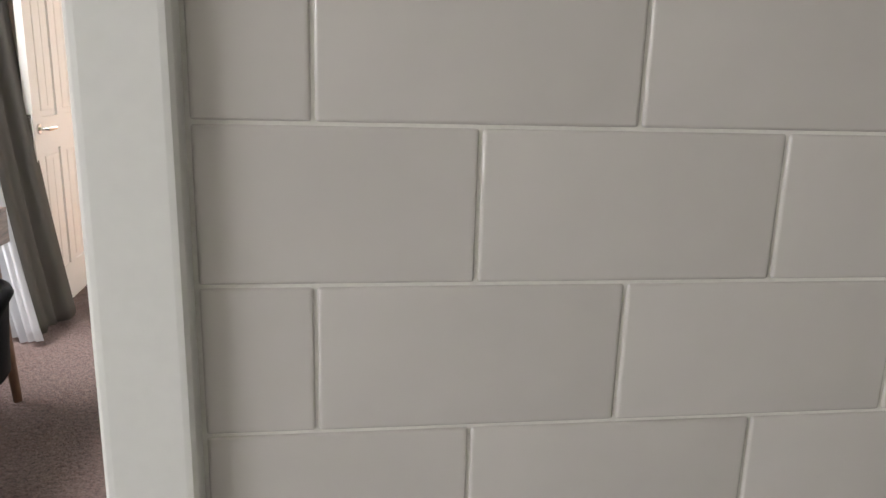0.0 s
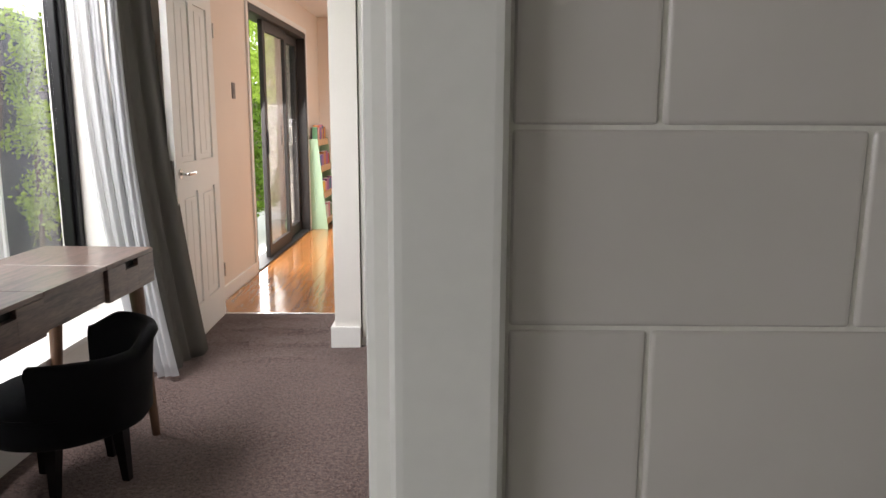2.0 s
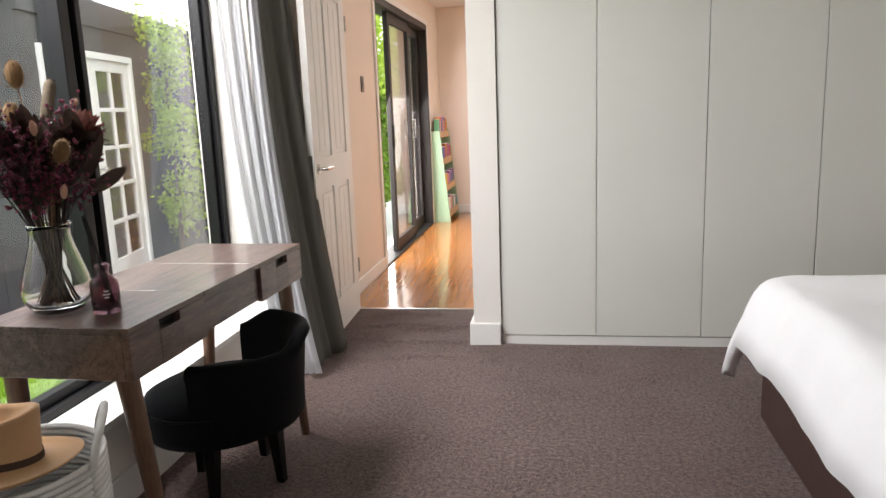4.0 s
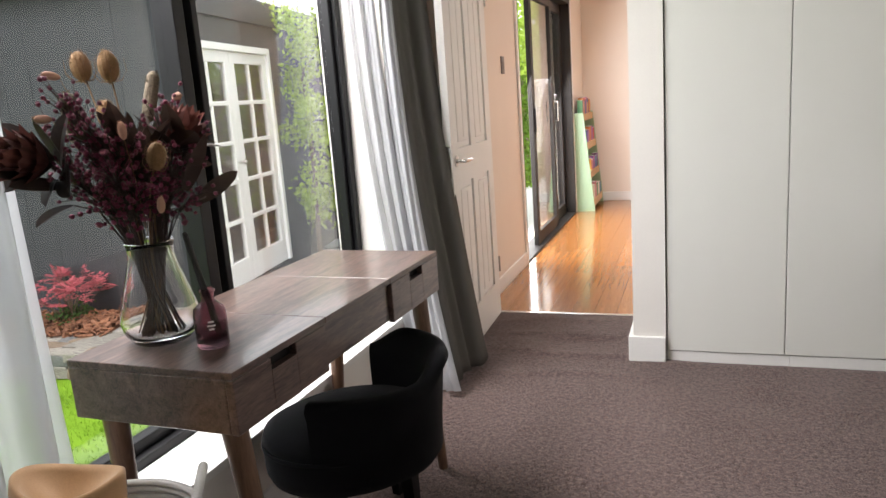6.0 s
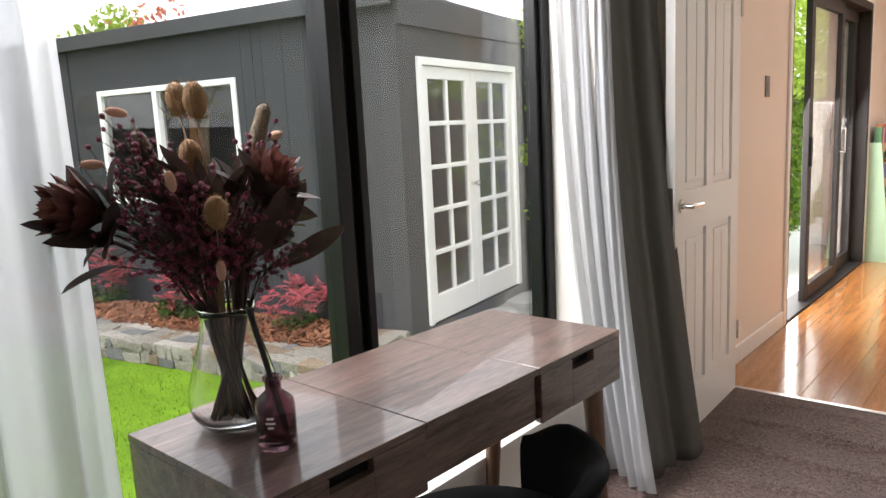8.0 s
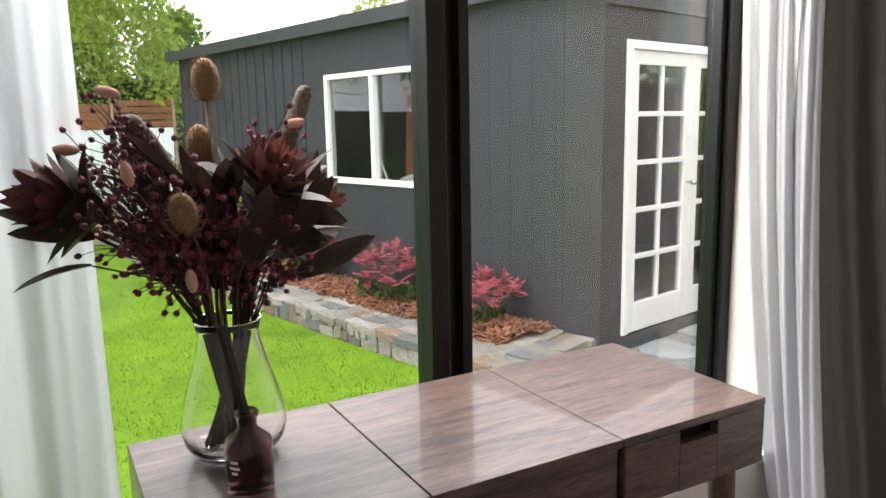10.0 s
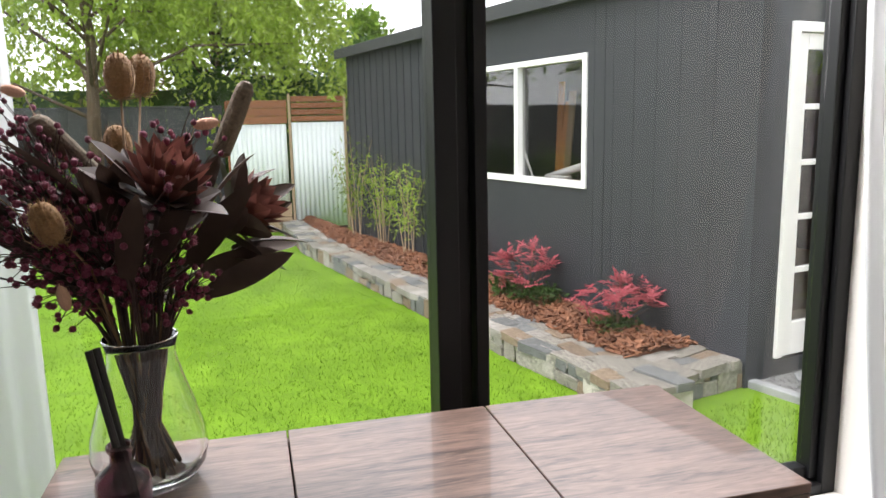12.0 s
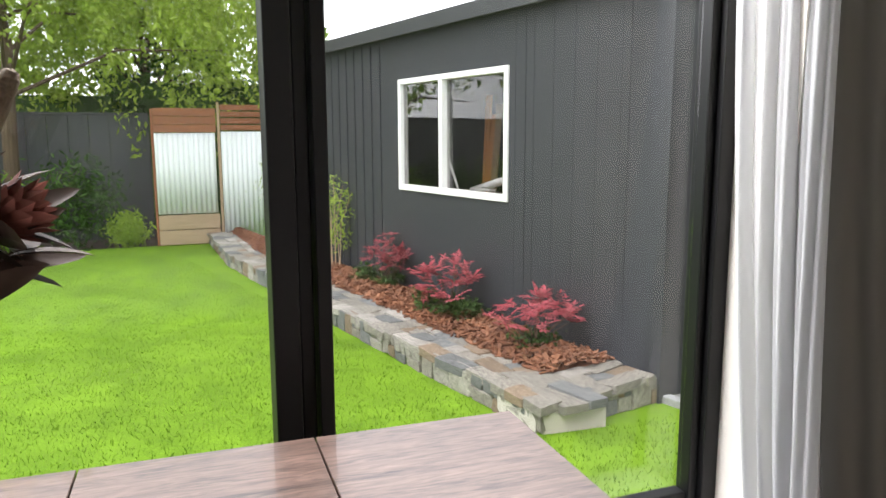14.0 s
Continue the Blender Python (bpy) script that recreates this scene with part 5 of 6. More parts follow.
def plant_base(name, x, y, z, label, category, group=""):
    return thing(name, pose(x, y, z), label, category, group)


def nandina(x, y, h, wide, seed, lab):
    """Canes that branch into flat layered sprays of paired leaflets."""
    ob = plant_base("nandina_shrub", x, y, BT + 0.02, lab, "shrub", "nandinas in the raised bed")
    r = random.Random(seed)
    sb, rb_ = bmesh.new(), bmesh.new()
    green = []
    for k in range(20):
        a = r.uniform(0, 6.283)
        o = Vector((math.cos(a), math.sin(a), 0)) * wide * math.sqrt(r.uniform(0.02, 1))
        tip = o + Vector((0, 0, h * r.uniform(0.5, 1.0) * (1.05 - 0.3 * o.length / wide)))
        tube(sb, [(o.x * 0.12, o.y * 0.12, 0), tuple(o * 0.5 + Vector((0, 0, tip.z * 0.6))), tuple(tip)], [0.005, 0.004, 0.002], 5)
        out = (o.normalized() + Vector((0, 0, r.uniform(0.2, 0.9)))).normalized()
        for q in range(5):
            side = Vector((r.gauss(0, 1), r.gauss(0, 1), r.gauss(0, 0.25))).normalized()
            end = tip + (out * r.uniform(0.3, 1) + side).normalized() * r.uniform(0.07, 0.14)
            tube(sb, [tuple(tip), tuple(end)], [0.0016, 0.0008], 4)
            d = (end - tip).normalized()
            w = d.cross(Vector((0, 0, 1)))
            w = w.normalized() if w.length > 0.05 else Vector((1, 0, 0))
            for m_ in range(5):
                c = tip.lerp(end, 0.2 + 0.2 * m_)
                for sg in (-1, 1):
                    petal(rb_, c, d * 0.75 + w * sg + Vector((0, 0, r.uniform(-0.15, 0.35))), Vector((0, 0, 1)), r.uniform(0.032, 0.05), 0.016, -0.15, 3, 0.15)
            petal(rb_, end, d, Vector((0, 0, 1)), 0.05, 0.017, -0.1, 3, 0.15)
        for q in range(15):
            u = r.uniform(0.12, 0.5)
            green.append((o.x * u + r.gauss(0, 0.05), o.y * u + r.gauss(0, 0.05), max(0.02, tip.z * u * 0.8)))
    part("stems", sb, M["bark"], ob)
    tagged(part("red_leaves", rb_, M["leaf_red"], ob, "crimson-pink leaflets"), kind="stuff")
    leaves("green_leaves", green, 0.055, M["leaf_dark"], ob, seed + 1, 0.45)
    return ob


nandina(-4.15, 5.27, 0.40, 0.26, 1, "nandina shrub with crimson tips and dark green base leaves")
nandina(-5.25, 5.05, 0.5, 0.26, 2, "taller nandina shrub with crimson leaves over green")
nandina(-6.55, 4.9, 0.55, 0.2, 3, "narrow nandina shrub with crimson upper leaves")
# low green filler beside the nandinas
for k, (x, y, sz) in enumerate(((-4.98, 5.1, 0.14), (-5.5, 4.93, 0.12), (-6.9, 4.75, 0.13))):
    ob = plant_base("low_shrub", x, y, BT + 0.02, "low dark green leafy shrub in the raised bed", "shrub")
    leaves("foliage", blob_points(300, (0, 0, sz * 0.7), (sz, sz, sz * 0.8), 30 + k), 0.05, M["leaf_dark"], ob, k)


def bamboo(x, y, h, seed):
    ob = plant_base("bamboo_plant", x, y, BT + 0.02, "slender bamboo with yellow-green leaves against the shed", "bamboo", "bamboos in the raised bed")
    r = random.Random(seed)
    pts = []
    for k in range(7):
        a = r.uniform(0, 6.283)
        o = Vector((math.cos(a), math.sin(a), 0))
        top = o * r.uniform(0.08, 0.32) + Vector((0, 0, h * r.uniform(0.65, 1)))
        cb = bmesh.new()
        mid = top * 0.5 + Vector((0, 0, 0.08)) - o * 0.03
        tube(cb, [tuple(o * 0.05), tuple(mid), tuple(top)], [0.006, 0.005, 0.002], 6)
        part("cane", cb, M["sleeper"], ob)
        for q in range(85):
            u = r.uniform(0.25, 1)
            c = (o * 0.05).lerp(mid, u * 2) if u < 0.5 else mid.lerp(top, u * 2 - 1)
            s = r.gauss(0, 1), r.gauss(0, 1)
            pts.append((c.x + s[0] * 0.08, c.y + s[1] * 0.08, c.z + r.gauss(0, 0.05)))
    leaves("foliage", pts, 0.075, M["leaf_light"], ob, seed, 0.2, 0.5)


bamboo(-9.4, 4.3, 1.45, 1)
bamboo(-8.6, 4.5, 1.25, 2)
bamboo(-7.75, 4.62, 1.15, 3)

# slim tree by the French doors
ob = plant_base("young_maple", -3.5, 8.0, GZ, "slender young tree with bright green leaves beside the shed doors", "tree")
tb = bmesh.new()
tube(tb, [(0, 0, 0), (0.03, 0.02, 1.0), (0.0, 0.05, 1.9), (0.05, 0, 2.7)], [0.03, 0.024, 0.016, 0.006], 10)
r2 = random.Random(8)
pts = []
for k in range(30):
    z = r2.uniform(0.35, 2.6)
    a = r2.uniform(0, 6.283)
    L = r2.uniform(0.25, 0.6) * (1.15 - z / 4)
    e = Vector((math.cos(a) * L, math.sin(a) * L, z + r2.uniform(0.0, 0.25)))
    tube(tb, [(0.01, 0.02, z), tuple(Vector((0.01, 0.02, z)).lerp(e, 0.5) + Vector((0, 0, 0.05))), tuple(e)], [0.008, 0.005, 0.002], 5)
    for q in range(120):
        u = r2.uniform(0.25, 1.1)
        pts.append((e.x * u + r2.gauss(0, 0.07), e.y * u + r2.gauss(0, 0.07), z + (e.z - z) * u + r2.gauss(0, 0.06)))
part("trunk", tb, M["bark"], ob)
leaves("crown", pts, 0.06, M["leaf_light"], ob, 3, 0.6, 0.4)

# ---- paved strip before the French doors ----
structure("gravel_path", B(-0.0, 1.6, 0.0, 4.4, GZ - 0.02, GZ + 0.035, m=pose(-3.42, 5.84, 0, 0, 0, 15.5)), M["gravel"], "grey river pebble path beside the shed", "path")
edging = structure("path_edging", B(0.0, 1.6, -0.07, 0.0, GZ - 0.02, GZ + 0.05, bevel=0.006, m=pose(-3.42, 5.84, 0, 0, 0, 15.5)), M["paver"], "pale stone edging between lawn and path", "kerb")
PM = pose(-3.42, 5.84, GZ + 0.035, 0, 0, 15.5)


def slab(name, px, py, sx, sy, rz, seed, parent=None, mat="paver", hgt=0.02, label="", sides=7):
    r = random.Random(seed)
    bm = bmesh.new()
    lo, hi, top = [], [], []
    for k in range(sides):
        a = 6.283 * (k + r.uniform(-0.25, 0.25)) / sides
        q = r.uniform(0.82, 1.05)
        x, y = math.cos(a) * sx * q, math.sin(a) * sy * q
        lo.append(bm.verts.new((x, y, -0.01)))
        hi.append(bm.verts.new((x, y, hgt * 0.75)))
        top.append(bm.verts.new((x * 0.95, y * 0.95, hgt)))
    for k in range(sides):
        j = (k + 1) % sides
        bm.faces.new((lo[k], lo[j], hi[j], hi[k]))
        bm.faces.new((hi[k], hi[j], top[j], top[k]))
    bm.faces.new(top)
    return bm


for k, (x, y, sx, sy) in enumerate(((0.32, 0.42, 0.27, 0.24), (0.75, 0.25, 0.2, 0.16), (0.3, 1.05, 0.27, 0.26), (0.85, 0.85, 0.25, 0.25), (0.35, 1.7, 0.26, 0.28), (0.95, 1.5, 0.24, 0.26), (0.5, 2.4, 0.28, 0.3), (0.45, 3.1, 0.28, 0.28), (1.2, 0.45, 0.2, 0.18))):
    st = thing("stepping_stone", PM @ pose(x, y, 0, 0, 0, 30 * k), "flat irregular grey stepping stone set in pebbles", "stepping stone", "stepping stones of the path")
    part("slab", slab("slab", 0, 0, sx, sy, 0, 40 + k), M["paver"], st)
pv, pf = [], []
for k in range(2600):
    x, y = r1.uniform(0.02, 1.5), r1.uniform(0.02, 2.2)
    m = PM @ pose(x, y, 0.003, r1.uniform(-20, 20), r1.uniform(-20, 20), r1.uniform(0, 360))
    s = r1.uniform(0.008, 0.018)
    n0 = len(pv)
    for q in ((1, 0, 0), (0, 0.7, 0), (-1, 0, 0), (0, -0.7, 0), (0, 0, 0.5), (0, 0, -0.4)):
        pv.append(tuple(m @ (Vector(q) * s)))
    for a, b in ((0, 1), (1, 2), (2, 3), (3, 0)):
        pf += [(n0 + a, n0 + b, n0 + 4), (n0 + b, n0 + a, n0 + 5)]
pb = quads("pebbles", pv, pf, M["gravel"])
tagged(pb, "small grey river pebbles between the stepping stones", "pebbles", kind="stuff")

# ---- gate and fence at the garden's end ----
GX = -11.85


def corrugated(name, y0, y1, z0, z1, parent, x=0.0):
    bm = bmesh.new()
    n = int((y1 - y0) / 0.012)
    lo, hi = [], []
    for k in range(n + 1):
        y = y0 + (y1 - y0) * k / n
        xx = x + 0.011 * math.sin(y * 2 * math.pi / 0.076)
        lo.append(bm.verts.new((xx, y, z0)))
        hi.append(bm.verts.new((xx, y, z1)))
    for k in range(n):
        bm.faces.new((lo[k], lo[k + 1], hi[k + 1], hi[k]))
    ob = part(name, bm, M["zinc"], parent, smooth=True)
    md_ = ob.modifiers.new("thick", "SOLIDIFY")
    md_.thickness = 0.003
    return ob


gate = thing("garden_gate", pose(GX, 3.68, GZ), "pale corrugated steel gate topped with dark red timber slats", "gate")
corrugated("sheet", 0.03, 0.9, 0.05, 1.78, gate, 0.0)
for k in range(4):
    part("slat", B(-0.02, 0.01, 0.03, 0.9, 1.80 + k * 0.105, 1.80 + k * 0.105 + 0.085, bevel=0.004), M["cedar"], gate)
for y in (0.0, 0.9):
    part("post", B(-0.05, 0.02, y - 0.02, y + 0.02, 0, 2.24, bevel=0.004), M["sleeper"], gate)
panel = thing("fence_panel", pose(GX, 2.72, GZ), "fixed screen of pale corrugated steel over timber sleepers", "fence")
corrugated("sheet", 0.0, 0.9, 0.5, 1.76, panel, 0.0)
for k in range(3):
    part("board", B(-0.02, 0.015, 0, 0.92, 1.77 + k * 0.125, 1.77 + k * 0.125 + 0.12, bevel=0.004), M["cedar"], panel)
for k in range(2):
    part("sleeper", B(-0.03, 0.035, 0, 0.92, 0.01 + k * 0.24, 0.01 + k * 0.24 + 0.23, bevel=0.008), M["sleeper"], panel)
part("post", B(-0.05, 0.0, -0.04, -0.005, 0, 2.13, bevel=0.004), M["cedar"], panel)
fence = thing("boundary_fence", pose(-13.0, -4.0, GZ), "long dark grey paling fence behind the lawn", "fence")
for k in range(48):
    y = -8.0 + k * 0.305
    part("paling", B(-0.012 - 0.006 * (k % 2), 0.012 - 0.006 * (k % 2), y, y + 0.3, 0, 2.06, bevel=0.002), M["dark_fence"], fence)
part("capping", B(-0.035, 0.035, -8.0, 6.64, 2.061, 2.1, bevel=0.004), M["dark_fence"], fence)
f2 = thing("boundary_fence", pose(-13.0, 4.45, GZ), "dark grey fence continuing behind the shed", "fence")
for k in range(30):
    part("paling", B(-0.012 - 0.006 * (k % 2), 0.012 - 0.006 * (k % 2), k * 0.305, k * 0.305 + 0.3, 0, 1.9, bevel=0.002), M["dark_fence"], f2)

# shrubs before the fence
for k, (x, y, rx, rz, mt) in enumerate(((-12.2, 1.55, 0.75, 0.75, "leaf_dark"), (-12.3, 0.3, 0.8, 0.6, "leaf_green"), (-12.0, 2.25, 0.33, 0.3, "leaf_light"), (-12.3, -1.1, 0.8, 0.7, "leaf_dark"), (-12.3, -2.6, 0.8, 0.6, "leaf_green"))):
    ob = plant_base("border_shrub", x, y, GZ, "loose leafy green shrub at the foot of the fence", "shrub", "shrubs along the fence")
    leaves("foliage", blob_points(1500, (0, 0, rz * 0.9), (rx * 0.7, rx, rz), 50 + k, 0.25), 0.13 if k != 2 else 0.09, M[mt], ob, 60 + k, 0.3, -0.2)


# ---- trees ----
def weeping_tree(x, y, h, rad, seed, n_strands, lab):
    ob = plant_base("weeping_tree", x, y, GZ, lab, "tree")
    r = random.Random(seed)
    tb = bmesh.new()
    tube(tb, [(0, 0, 0), (0.05, 0.04, h * 0.3), (-0.04, 0.1, h * 0.55), (0.06, 0.0, h * 0.85)], [0.13, 0.11, 0.08, 0.04], 12)
    pts = []
    for k in range(18):
        z = h * r.uniform(0.35, 0.8)
        a = r.uniform(0, 6.283)
        L = rad * r.uniform(0.4, 0.9)
        e = Vector((math.cos(a) * L, math.sin(a) * L, z + r.uniform(0.1, 0.9)))
        tube(tb, [(0, 0.06, z - 0.3), tuple(e * 0.5 + Vector((0, 0, z * 0.5 + 0.2))), tuple(e)], [0.035, 0.022, 0.01], 6)
    for k in range(n_strands):
        a = r.uniform(0, 6.283)
        L = rad * math.sqrt(r.random()) * (1.0 + 0.18 * math.sin(3 * a + seed))
        top = h * (0.62 + 0.36 * math.sqrt(max(0, 1 - (L / rad / 1.2) ** 2))) + r.uniform(-0.5, 0.3)
        ln_ = r.uniform(0.5, 1.6) * (0.7 + 0.9 * (L / rad))
        cx, cy = math.cos(a) * L, math.sin(a) * L
        for q in range(int(ln_ * 26)):
            u = r.random()
            pts.append((cx + r.gauss(0, 0.09) + 0.15 * u * math.cos(a), cy + r.gauss(0, 0.09) + 0.15 * u * math.sin(a), top - ln_ * u))
    part("trunk", tb, M["bark"], ob)
    leaves("crown", pts, 0.12, M["leaf_light"], ob, seed, 0.5, 0.9)


weeping_tree(-12.7, 0.6, 5.6, 3.7, 3, 1000, "large weeping tree with hanging bright green foliage")
weeping_tree(-15.0, 2.5, 5.0, 1.9, 7, 420, "smaller weeping tree with light green foliage behind the gate")


def hedge(name, x, y, sx, sy, h, seed, n, mat, lab, size=0.13):
    ob = plant_base(name, x, y, GZ, lab, "hedge")
    r = np.random.RandomState(seed)
    p = r.uniform(-1, 1, size=(n, 3))
    face = r.randint(0, 5, n)
    for k, (ax, v) in enumerate(((0, 1), (0, -1), (1, 1), (1, -1), (2, 1))):
        p[face == k, ax] = v * r.uniform(0.8, 1.05, (face == k).sum())
    lump = 1 + 0.12 * np.sin(p[:, 1] * sy * 3 + p[:, 2] * 4 + seed)[:, None]
    q = np.stack([p[:, 0] * sx, p[:, 1] * sy, (p[:, 2] + 1) / 2 * h * lump[:, 0]], 1)
    leaves("foliage", q, size, M[mat], ob, seed, 0.55)
    # solid box in the dark leaf colour, filling the hedge behind its leaves
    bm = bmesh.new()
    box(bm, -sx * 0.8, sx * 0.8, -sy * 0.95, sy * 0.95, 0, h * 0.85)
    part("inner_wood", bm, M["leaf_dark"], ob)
    return ob


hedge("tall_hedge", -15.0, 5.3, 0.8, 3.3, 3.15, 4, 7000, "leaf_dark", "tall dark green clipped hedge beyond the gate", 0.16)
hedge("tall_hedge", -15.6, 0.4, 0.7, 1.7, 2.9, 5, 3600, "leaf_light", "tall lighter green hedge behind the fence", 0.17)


def round_tree(name, x, y, h, rad, seed, n, mat, lab, size=0.3):
    ob = plant_base(name, x, y, GZ, lab, "tree")
    tb = bmesh.new()
    tube(tb, [(0, 0, 0), (0.1, 0, h * 0.4), (0.0, 0.1, h * 0.75)], [0.22, 0.17, 0.07], 10)
    r = random.Random(seed)
    pts = []
    for k in range(16):
        a, z = r.uniform(0, 6.283), r.uniform(0.42, 0.92) * h
        L = rad * r.uniform(0.2, 0.8) * (1.25 - z / h * 0.7)
        c = (math.cos(a) * L, math.sin(a) * L, z)
        tube(tb, [(0, 0, z * 0.7), c], [0.06, 0.02], 5)
        pts.append(blob_points(n // 16, c, (rad * 0.42, rad * 0.42, rad * 0.36), seed * 31 + k, 0.3))
    part("trunk", tb, M["bark"], ob)
    leaves("crown", np.concatenate(pts), size, M[mat], ob, seed, 0.6)


round_tree("garden_tree", -26.0, 7.4, 5.6, 1.7, 11, 2600, "leaf_green", "round green tree rising beyond the hedge", 0.28)
round_tree("garden_tree", -22.0, -5.0, 7.0, 3.2, 12, 4200, "leaf_green", "broad green tree beyond the fence", 0.32)
round_tree("garden_tree", -24.0, 13.5, 6.2, 2.2, 14, 2600, "leaf_light", "light green tree behind the shed roof", 0.3)
round_tree("red_maple", -13.5, 9.3, 4.1, 2.0, 15, 4200, "leaf_rust", "rust red leaved tree behind the shed", 0.16)

# pale neighbouring building beyond the fence
nb = thing("neighbour_house", pose(-20.5, -1.8, GZ), "pale neighbouring house wall seen over the fence", "house")
part("wall", B(-0.5, 0, -3.5, 3.2, 0, 2.45), M["roof_white"], nb)
bm = bmesh.new()
box(bm, -3, 0.35, -3.9, 3.6, 2.45, 2.56)
part("roof", bm, M["roof_white"], nb)

# ivy fence outside the hall
iv = thing("ivy_fence", pose(-2.25, 11.5, GZ), "timber fence overgrown with ivy and pale leaves", "fence")
for k in range(28):
    part("paling", B(-0.02, 0.02, -4.0 + k * 0.3, -4.0 + k * 0.3 + 0.29, 0, 2.1, bevel=0.003), M["leg_wood"], iv)
r3 = np.random.RandomState(9)
n = 9000
q = np.stack([0.02 + 0.22 * r3.uniform(size=n) ** 1.5, r3.uniform(-4.0, 4.3, n), 2.15 * r3.uniform(size=n) ** 0.85], 1)
leaves("ivy", q, 0.085, M["leaf_green"], iv, 4, 0.75, 0.3)
n = 5200
q = np.stack([-0.1 + 0.8 * r3.uniform(size=n), r3.uniform(-4.0, 4.3, n), 1.9 + 1.5 * r3.uniform(size=n)], 1)
leaves("overhang", q, 0.11, M["leaf_light"], iv, 5, 0.6, 0.3)
structure("patio", B(-2.2, -1.13, 6.3, 16, GZ - 0.02, GZ + 0.25, bevel=0.004), M["roof_white"], "pale concrete paving outside the hall", "paving")

# things seen inside the shed
def shed_thing(name, x, y, z, label, category):
    o = SH @ Vector((x, y, 0))
    return thing(name, Matrix.Translation((o.x, o.y, z)) @ SH.to_3x3().to_4x4(), label, category)


SF = GZ + 0.12
bench = shed_thing("workbench", 0.85, 0.5, SF, "plain timber workbench under the shed window", "workbench")
part("top", B(-0.9, 0.9, -0.33, 0.33, 0.98, 1.02), M["sleeper"], bench)
for x in (-0.85, 0.85):
    for y in (-0.28, 0.28):
        part("leg", B(x - 0.03, x + 0.03, y - 0.03, y + 0.03, 0, 0.98), M["sleeper"], bench)
M["box_wood"] = material("orange_timber", (0.66, 0.27, 0.08), 0.5, vary=0.2, stretch=(6, 6, 0.7))
bx_ = shed_thing("wooden_box", 1.5, 0.42, SF + 1.02, "upright orange-brown timber box on the bench", "box")
part("body", B(-0.12, 0.12, -0.1, 0.1, 0, 0.68, bevel=0.006), M["box_wood"], bx_)
jar = shed_thing("glass_jar", 1.5, 0.42, SF + 1.70, "small glass jar standing on the timber box", "jar")
bm = bmesh.new()
lathe(bm, [(0.002, 0), (0.035, 0), (0.038, 0.01), (0.038, 0.08), (0.025, 0.1), (0.025, 0.12), (0.002, 0.12)], 20)
part("glass", bm, M["clear_glass"], jar, smooth=True)
for k, (x, lean_) in enumerate(((0.33, 0.06), (0.42, 0.02), (0.27, 0.1))):
    pl = shed_thing("timber_plank", x, 0.75, SF, "long pale timber plank leaning inside the shed", "plank")
    part("plank", B(-0.045, 0.045, -0.01, 0.01, 0, 2.0 - 0.1 * k, bevel=0.003, m=pose(0, 0, 0, -5, 3 * k - 3, 0)), M["box_wood"] if k != 1 else M["sleeper"], pl)
pp = shed_thing("white_pipe", 0.95, 0.35, SF + 1.02, "white plastic sheet roll lying on the bench", "roll")
bm = bmesh.new()
cyl(bm, (-0.2, 0, 0.05), (0.35, 0.05, 0.2), 0.035, 0.035, 16)
part("roll", bm, M["white_gloss"], pp, smooth=True)
pt = shed_thing("paint_tray", 1.05, 0.28, SF + 1.02, "small white tray with dark marks on the bench", "tray")
part("tray", B(-0.12, 0.12, -0.04, 0.04, 0, 0.09, bevel=0.006), M["white_gloss"], pt)
rd = shed_thing("white_rod", 0.42, 0.3, SF + 1.02, "white rod leaning in the shed window", "rod")
bm = bmesh.new()
cyl(bm, (0.2, 0, 0.012), (-0.12, 0.02, 0.5), 0.012, 0.012, 10)
part("rod", bm, M["white_gloss"], rd)


# ---- pieces: hall boards, tiles, wall stones ----
bw = 0.13
for i in range(14):
    x0 = HX + 0.017 + i * bw
    off = rnd.uniform(0, 1.6)
    y = DOOR_Y + 0.02 - off
    while y < 9.63:
        y0, y1 = max(y, DOOR_Y + 0.02), min(y + 1.8, 9.64)
        y += 1.8
        if y1 - y0 < 0.05:
            continue
        ob = part("floor_board", B(0, bw - 0.0012, 0, y1 - y0 - 0.0012, -0.016, 0.0, bevel=0.0012), M["floor_wood"], bpy.data.objects["floor_hall"], at=Matrix.Translation((x0, y0, 0)))
structure("floor_hall_rest", B(HX + 0.017 + 14 * bw, 3.0, DOOR_Y + 0.02, 9.64, -0.016, -0.001), M["floor_wood"], "glossy red-brown timber floor boards", "floor")

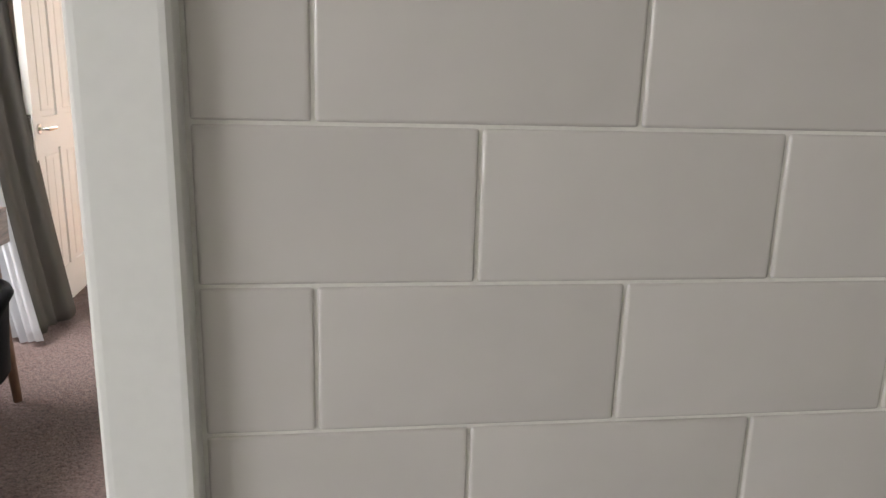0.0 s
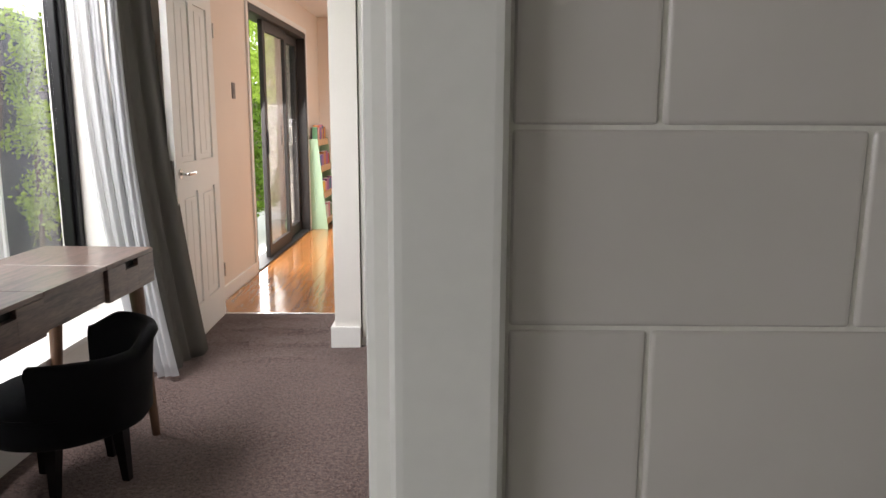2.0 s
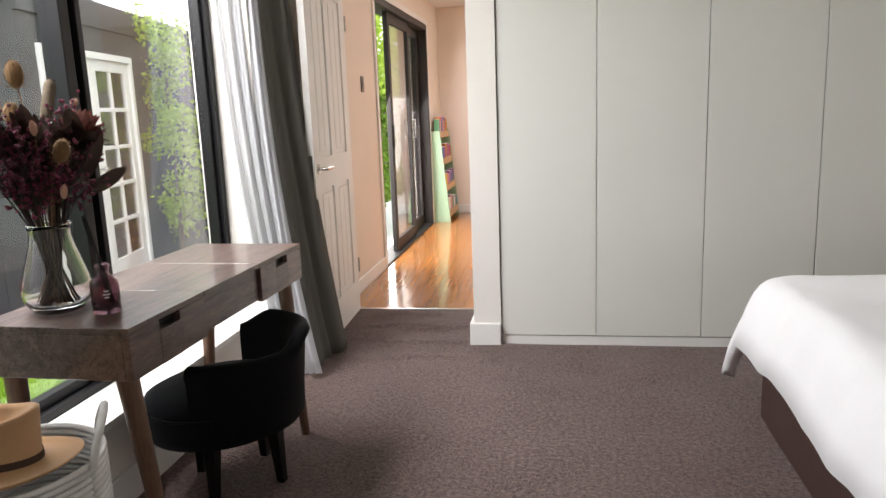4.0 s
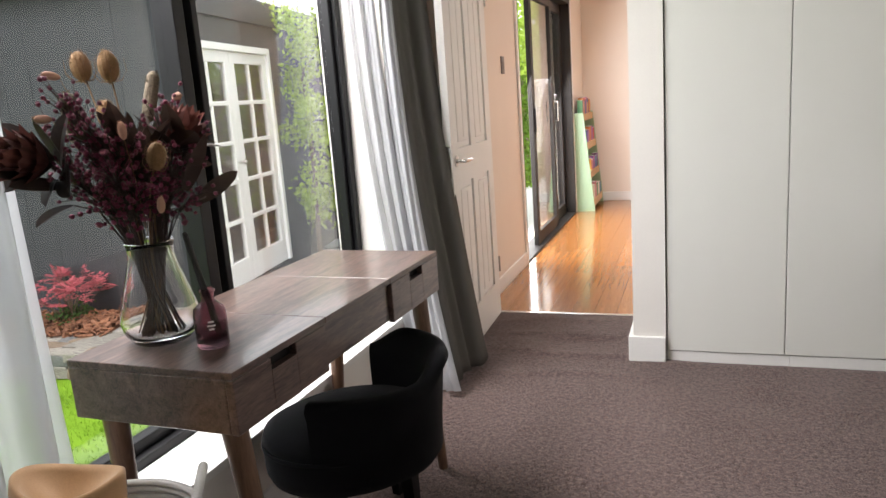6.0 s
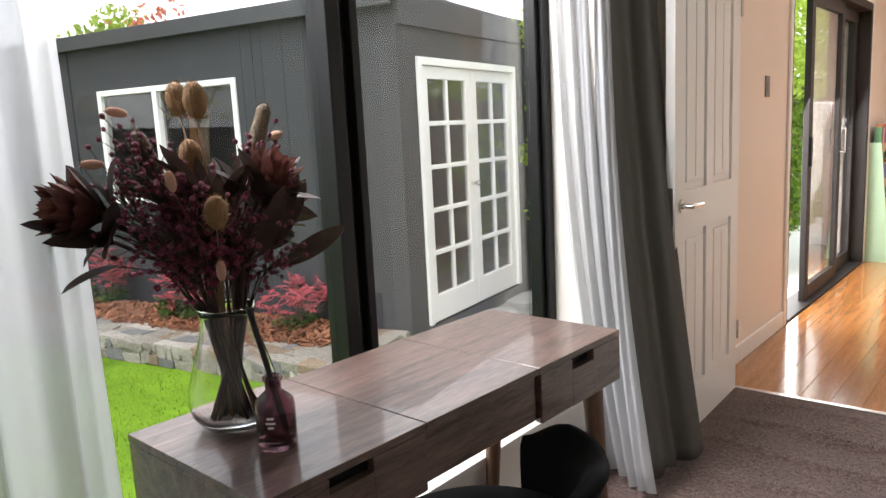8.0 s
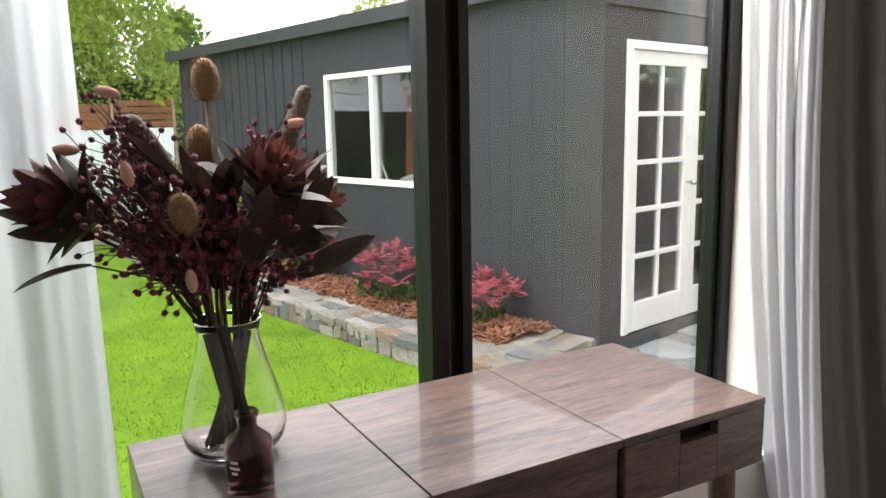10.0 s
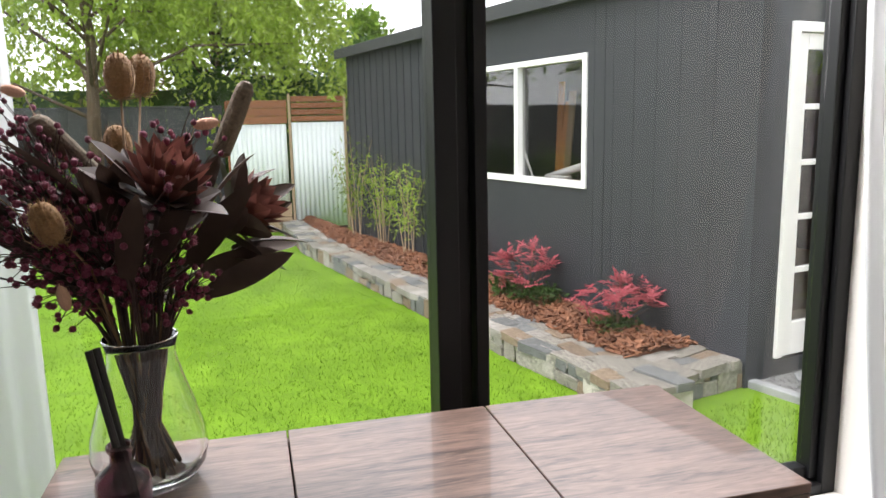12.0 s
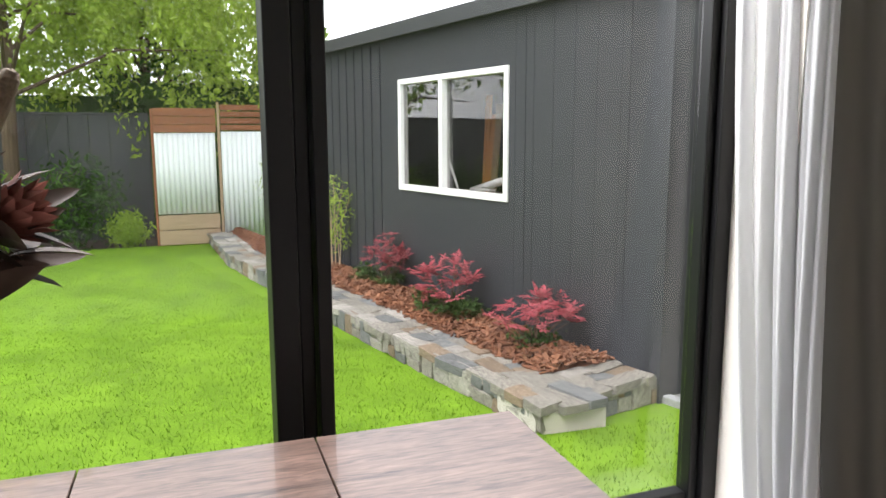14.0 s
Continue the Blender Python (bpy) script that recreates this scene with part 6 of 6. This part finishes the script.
TPX, TPZ = 0.147, 0.0725
TX0, TZ0 = 0.8765, 1.292
full = bpy.data.meshes.new("tile")
tbm = B(0, TPX - 0.0016, 0, 0.008, 0, TPZ - 0.0016, bevel=0.0021, segs=3)
tbm.normal_update()
tbm.to_mesh(full)
tbm.free()
full.materials.append(M["tile"])
full.shade_smooth()
full.set_sharp_from_angle(angle=radians(60))
rest = bmesh.new()
for row in range(-18, 16):
    z0 = TZ0 + row * TPZ
    if z0 < 0.0 or z0 > CEIL - TPZ:
        continue
    sh = 0.0 if row % 2 else 0.5
    k = -1
    while True:
        x0 = TX0 + (k + sh) * TPX - TPX * 0.5 - TPX * 0.5
        k += 1
        if x0 > 3.0:
            break
        x1 = x0 + TPX
        if x1 < 0.77:
            continue
        near = 0.8 < z0 < 1.75 and x0 < 1.75
        if x0 < 0.751:
            t = B(0, x1 - 0.751 - 0.0016, 0, 0.008, 0, TPZ - 0.0016, bevel=0.0021, segs=3)
            o = part("tile", t, M["tile"], wall_tiles, at=Matrix.Translation((0.751, TY, z0)))
        elif near:
            o = new("tile", full)
            o.parent = wall_tiles
            o.matrix_basis = pose(x0, TY, z0, rnd.uniform(-0.12, 0.12), 0, rnd.uniform(-0.12, 0.12))
        else:
            box(rest, x0, x1 - 0.0016, TY, TY + 0.008, z0, z0 + TPZ - 0.0016)
ot = part("outer_tiles", rest, M["tile"], wall_tiles)
tagged(ot, "further cream tiles of the same wall", kind="stuff")

# stones of the retaining wall: eight rough shapes, shared
STONES = []
STONE_MATS = [M["stone"]] + [material(nm, c, 0.8, vary=0.4, scale=7, fine=30, bump=0.7, depth=0.012, second=c2, piece=0.3) for nm, c, c2 in (("slate_stone", (0.085, 0.088, 0.09), (0.22, 0.225, 0.225)), ("brown_stone", (0.13, 0.09, 0.058), (0.3, 0.225, 0.16)), ("pale_stone", (0.2, 0.185, 0.165), (0.46, 0.43, 0.39)))]
for k in range(8):
    r = random.Random(70 + k)
    bm = bmesh.new()
    box(bm, -0.5, 0.5, -0.5, 0.5, -0.5, 0.5, bevel=0.07, segs=1)
    for v in bm.verts:
        v.co += Vector((r.uniform(-1, 1) * 0.08, r.uniform(-1, 1) * 0.05, r.uniform(-1, 1) * 0.09))
    me = bpy.data.meshes.new("stone")
    bm.normal_update()
    bm.to_mesh(me)
    bm.free()
    me.materials.append(STONE_MATS[k % 4])
    STONES.append(me)
CAPS = []
for k in range(8):
    r = random.Random(90 + k)
    bm = bmesh.new()
    sk = [(r.uniform(-0.12, 0.12), r.uniform(-0.12, 0.12)) for _ in range(4)]
    box(bm, -0.5, 0.5, -0.5, 0.5, -0.5, 0.5)
    for v in bm.verts:
        q = sk[(v.co.x > 0) * 2 + (v.co.y > 0)]
        v.co.x += q[0]
        v.co.y += q[1]
        v.co.z += r.uniform(-0.12, 0.12)
    bmesh.ops.bevel(bm, geom=list(bm.edges), offset=0.05, segments=1, affect="EDGES")
    me = bpy.data.meshes.new("cap_stone")
    bm.normal_update()
    bm.to_mesh(me)
    bm.free()
    me.materials.append(STONE_MATS[(0, 3, 1, 0, 0, 2, 3, 1)[k]])
    CAPS.append(me)


def lay(mesh, name, m, s):
    o = new(name, mesh)
    o.parent = bedwall
    o.matrix_basis = m @ Matrix.Diagonal((*s, 1))


def stone_face(a, b, along_max, seed):
    r = random.Random(seed)
    d = b - a
    L = d.length
    ang = math.degrees(math.atan2(d.y, d.x))
    x = 0.0
    while x < L:
        w = min(r.uniform(0.09, 0.27), max(0.08, L - x))
        c = a + d * ((x + w / 2) / L)
        H = BT - GZ - 0.01
        if r.random() < 0.4:
            lay(r.choice(STONES), "stone", pose(c.x, c.y + 0.0, GZ + H / 2, r.uniform(-4, 4), r.uniform(-4, 4), ang + r.uniform(-4, 4)), (w - 0.006, 0.075, H))
        else:
            k = r.uniform(0.38, 0.62)
            cut = r.uniform(0.35, 0.65)
            lay(r.choice(STONES), "stone", pose(c.x, c.y, GZ + H * k / 2, r.uniform(-5, 5), r.uniform(-4, 4), ang + r.uniform(-4, 4)), (w - 0.006, 0.075, H * k - 0.005))
            for f0, f1 in ((0, cut), (cut, 1)):
                q = a + d * ((x + w * (f0 + f1) / 2) / L)
                lay(r.choice(STONES), "stone", pose(q.x, q.y, GZ + H * (1 + k) / 2, r.uniform(-5, 5), r.uniform(-5, 5), ang + r.uniform(-4, 4)), (w * (f1 - f0) - 0.005, 0.075, H * (1 - k) - 0.004))
        x += w


for k in range(4):
    stone_face(EDGE[k] + Vector((0, 0.04, 0)), EDGE[k + 1] + Vector((0, 0.04, 0)), 0, 200 + k)
stone_face(Vector((-3.235, 4.84, 0)), Vector((-3.41, 5.7, 0)), 0, 210)


def cap_row(a, b, inward, seed):
    r = random.Random(seed)
    d = b - a
    L = d.length
    ang = math.degrees(math.atan2(d.y, d.x))
    for off, dep in ((0.07, 0.16), (0.215, 0.15), (0.36, 0.15)):
        x = r.uniform(-0.05, 0.0)
        while x < L:
            w = r.uniform(0.09, 0.34)
            c = a + d * ((x + w / 2) / L) + inward * (off + r.uniform(-0.015, 0.015))
            lay(r.choice(CAPS), "cap_stone", pose(c.x, c.y, BT - 0.03 + r.uniform(-0.004, 0.006), r.uniform(-2, 2), r.uniform(-2, 2), ang + r.uniform(-5, 5)), (w, dep, 0.06))
            x += w * 0.97


for k in range(4):
    cap_row(EDGE[k], EDGE[k + 1], Vector((0.06, 1, 0)).normalized(), 220 + k)
cap_row(Vector((-3.25, 5.2, 0)), Vector((-3.37, 5.7, 0)), Vector((-1, -0.2, 0)).normalized(), 230)
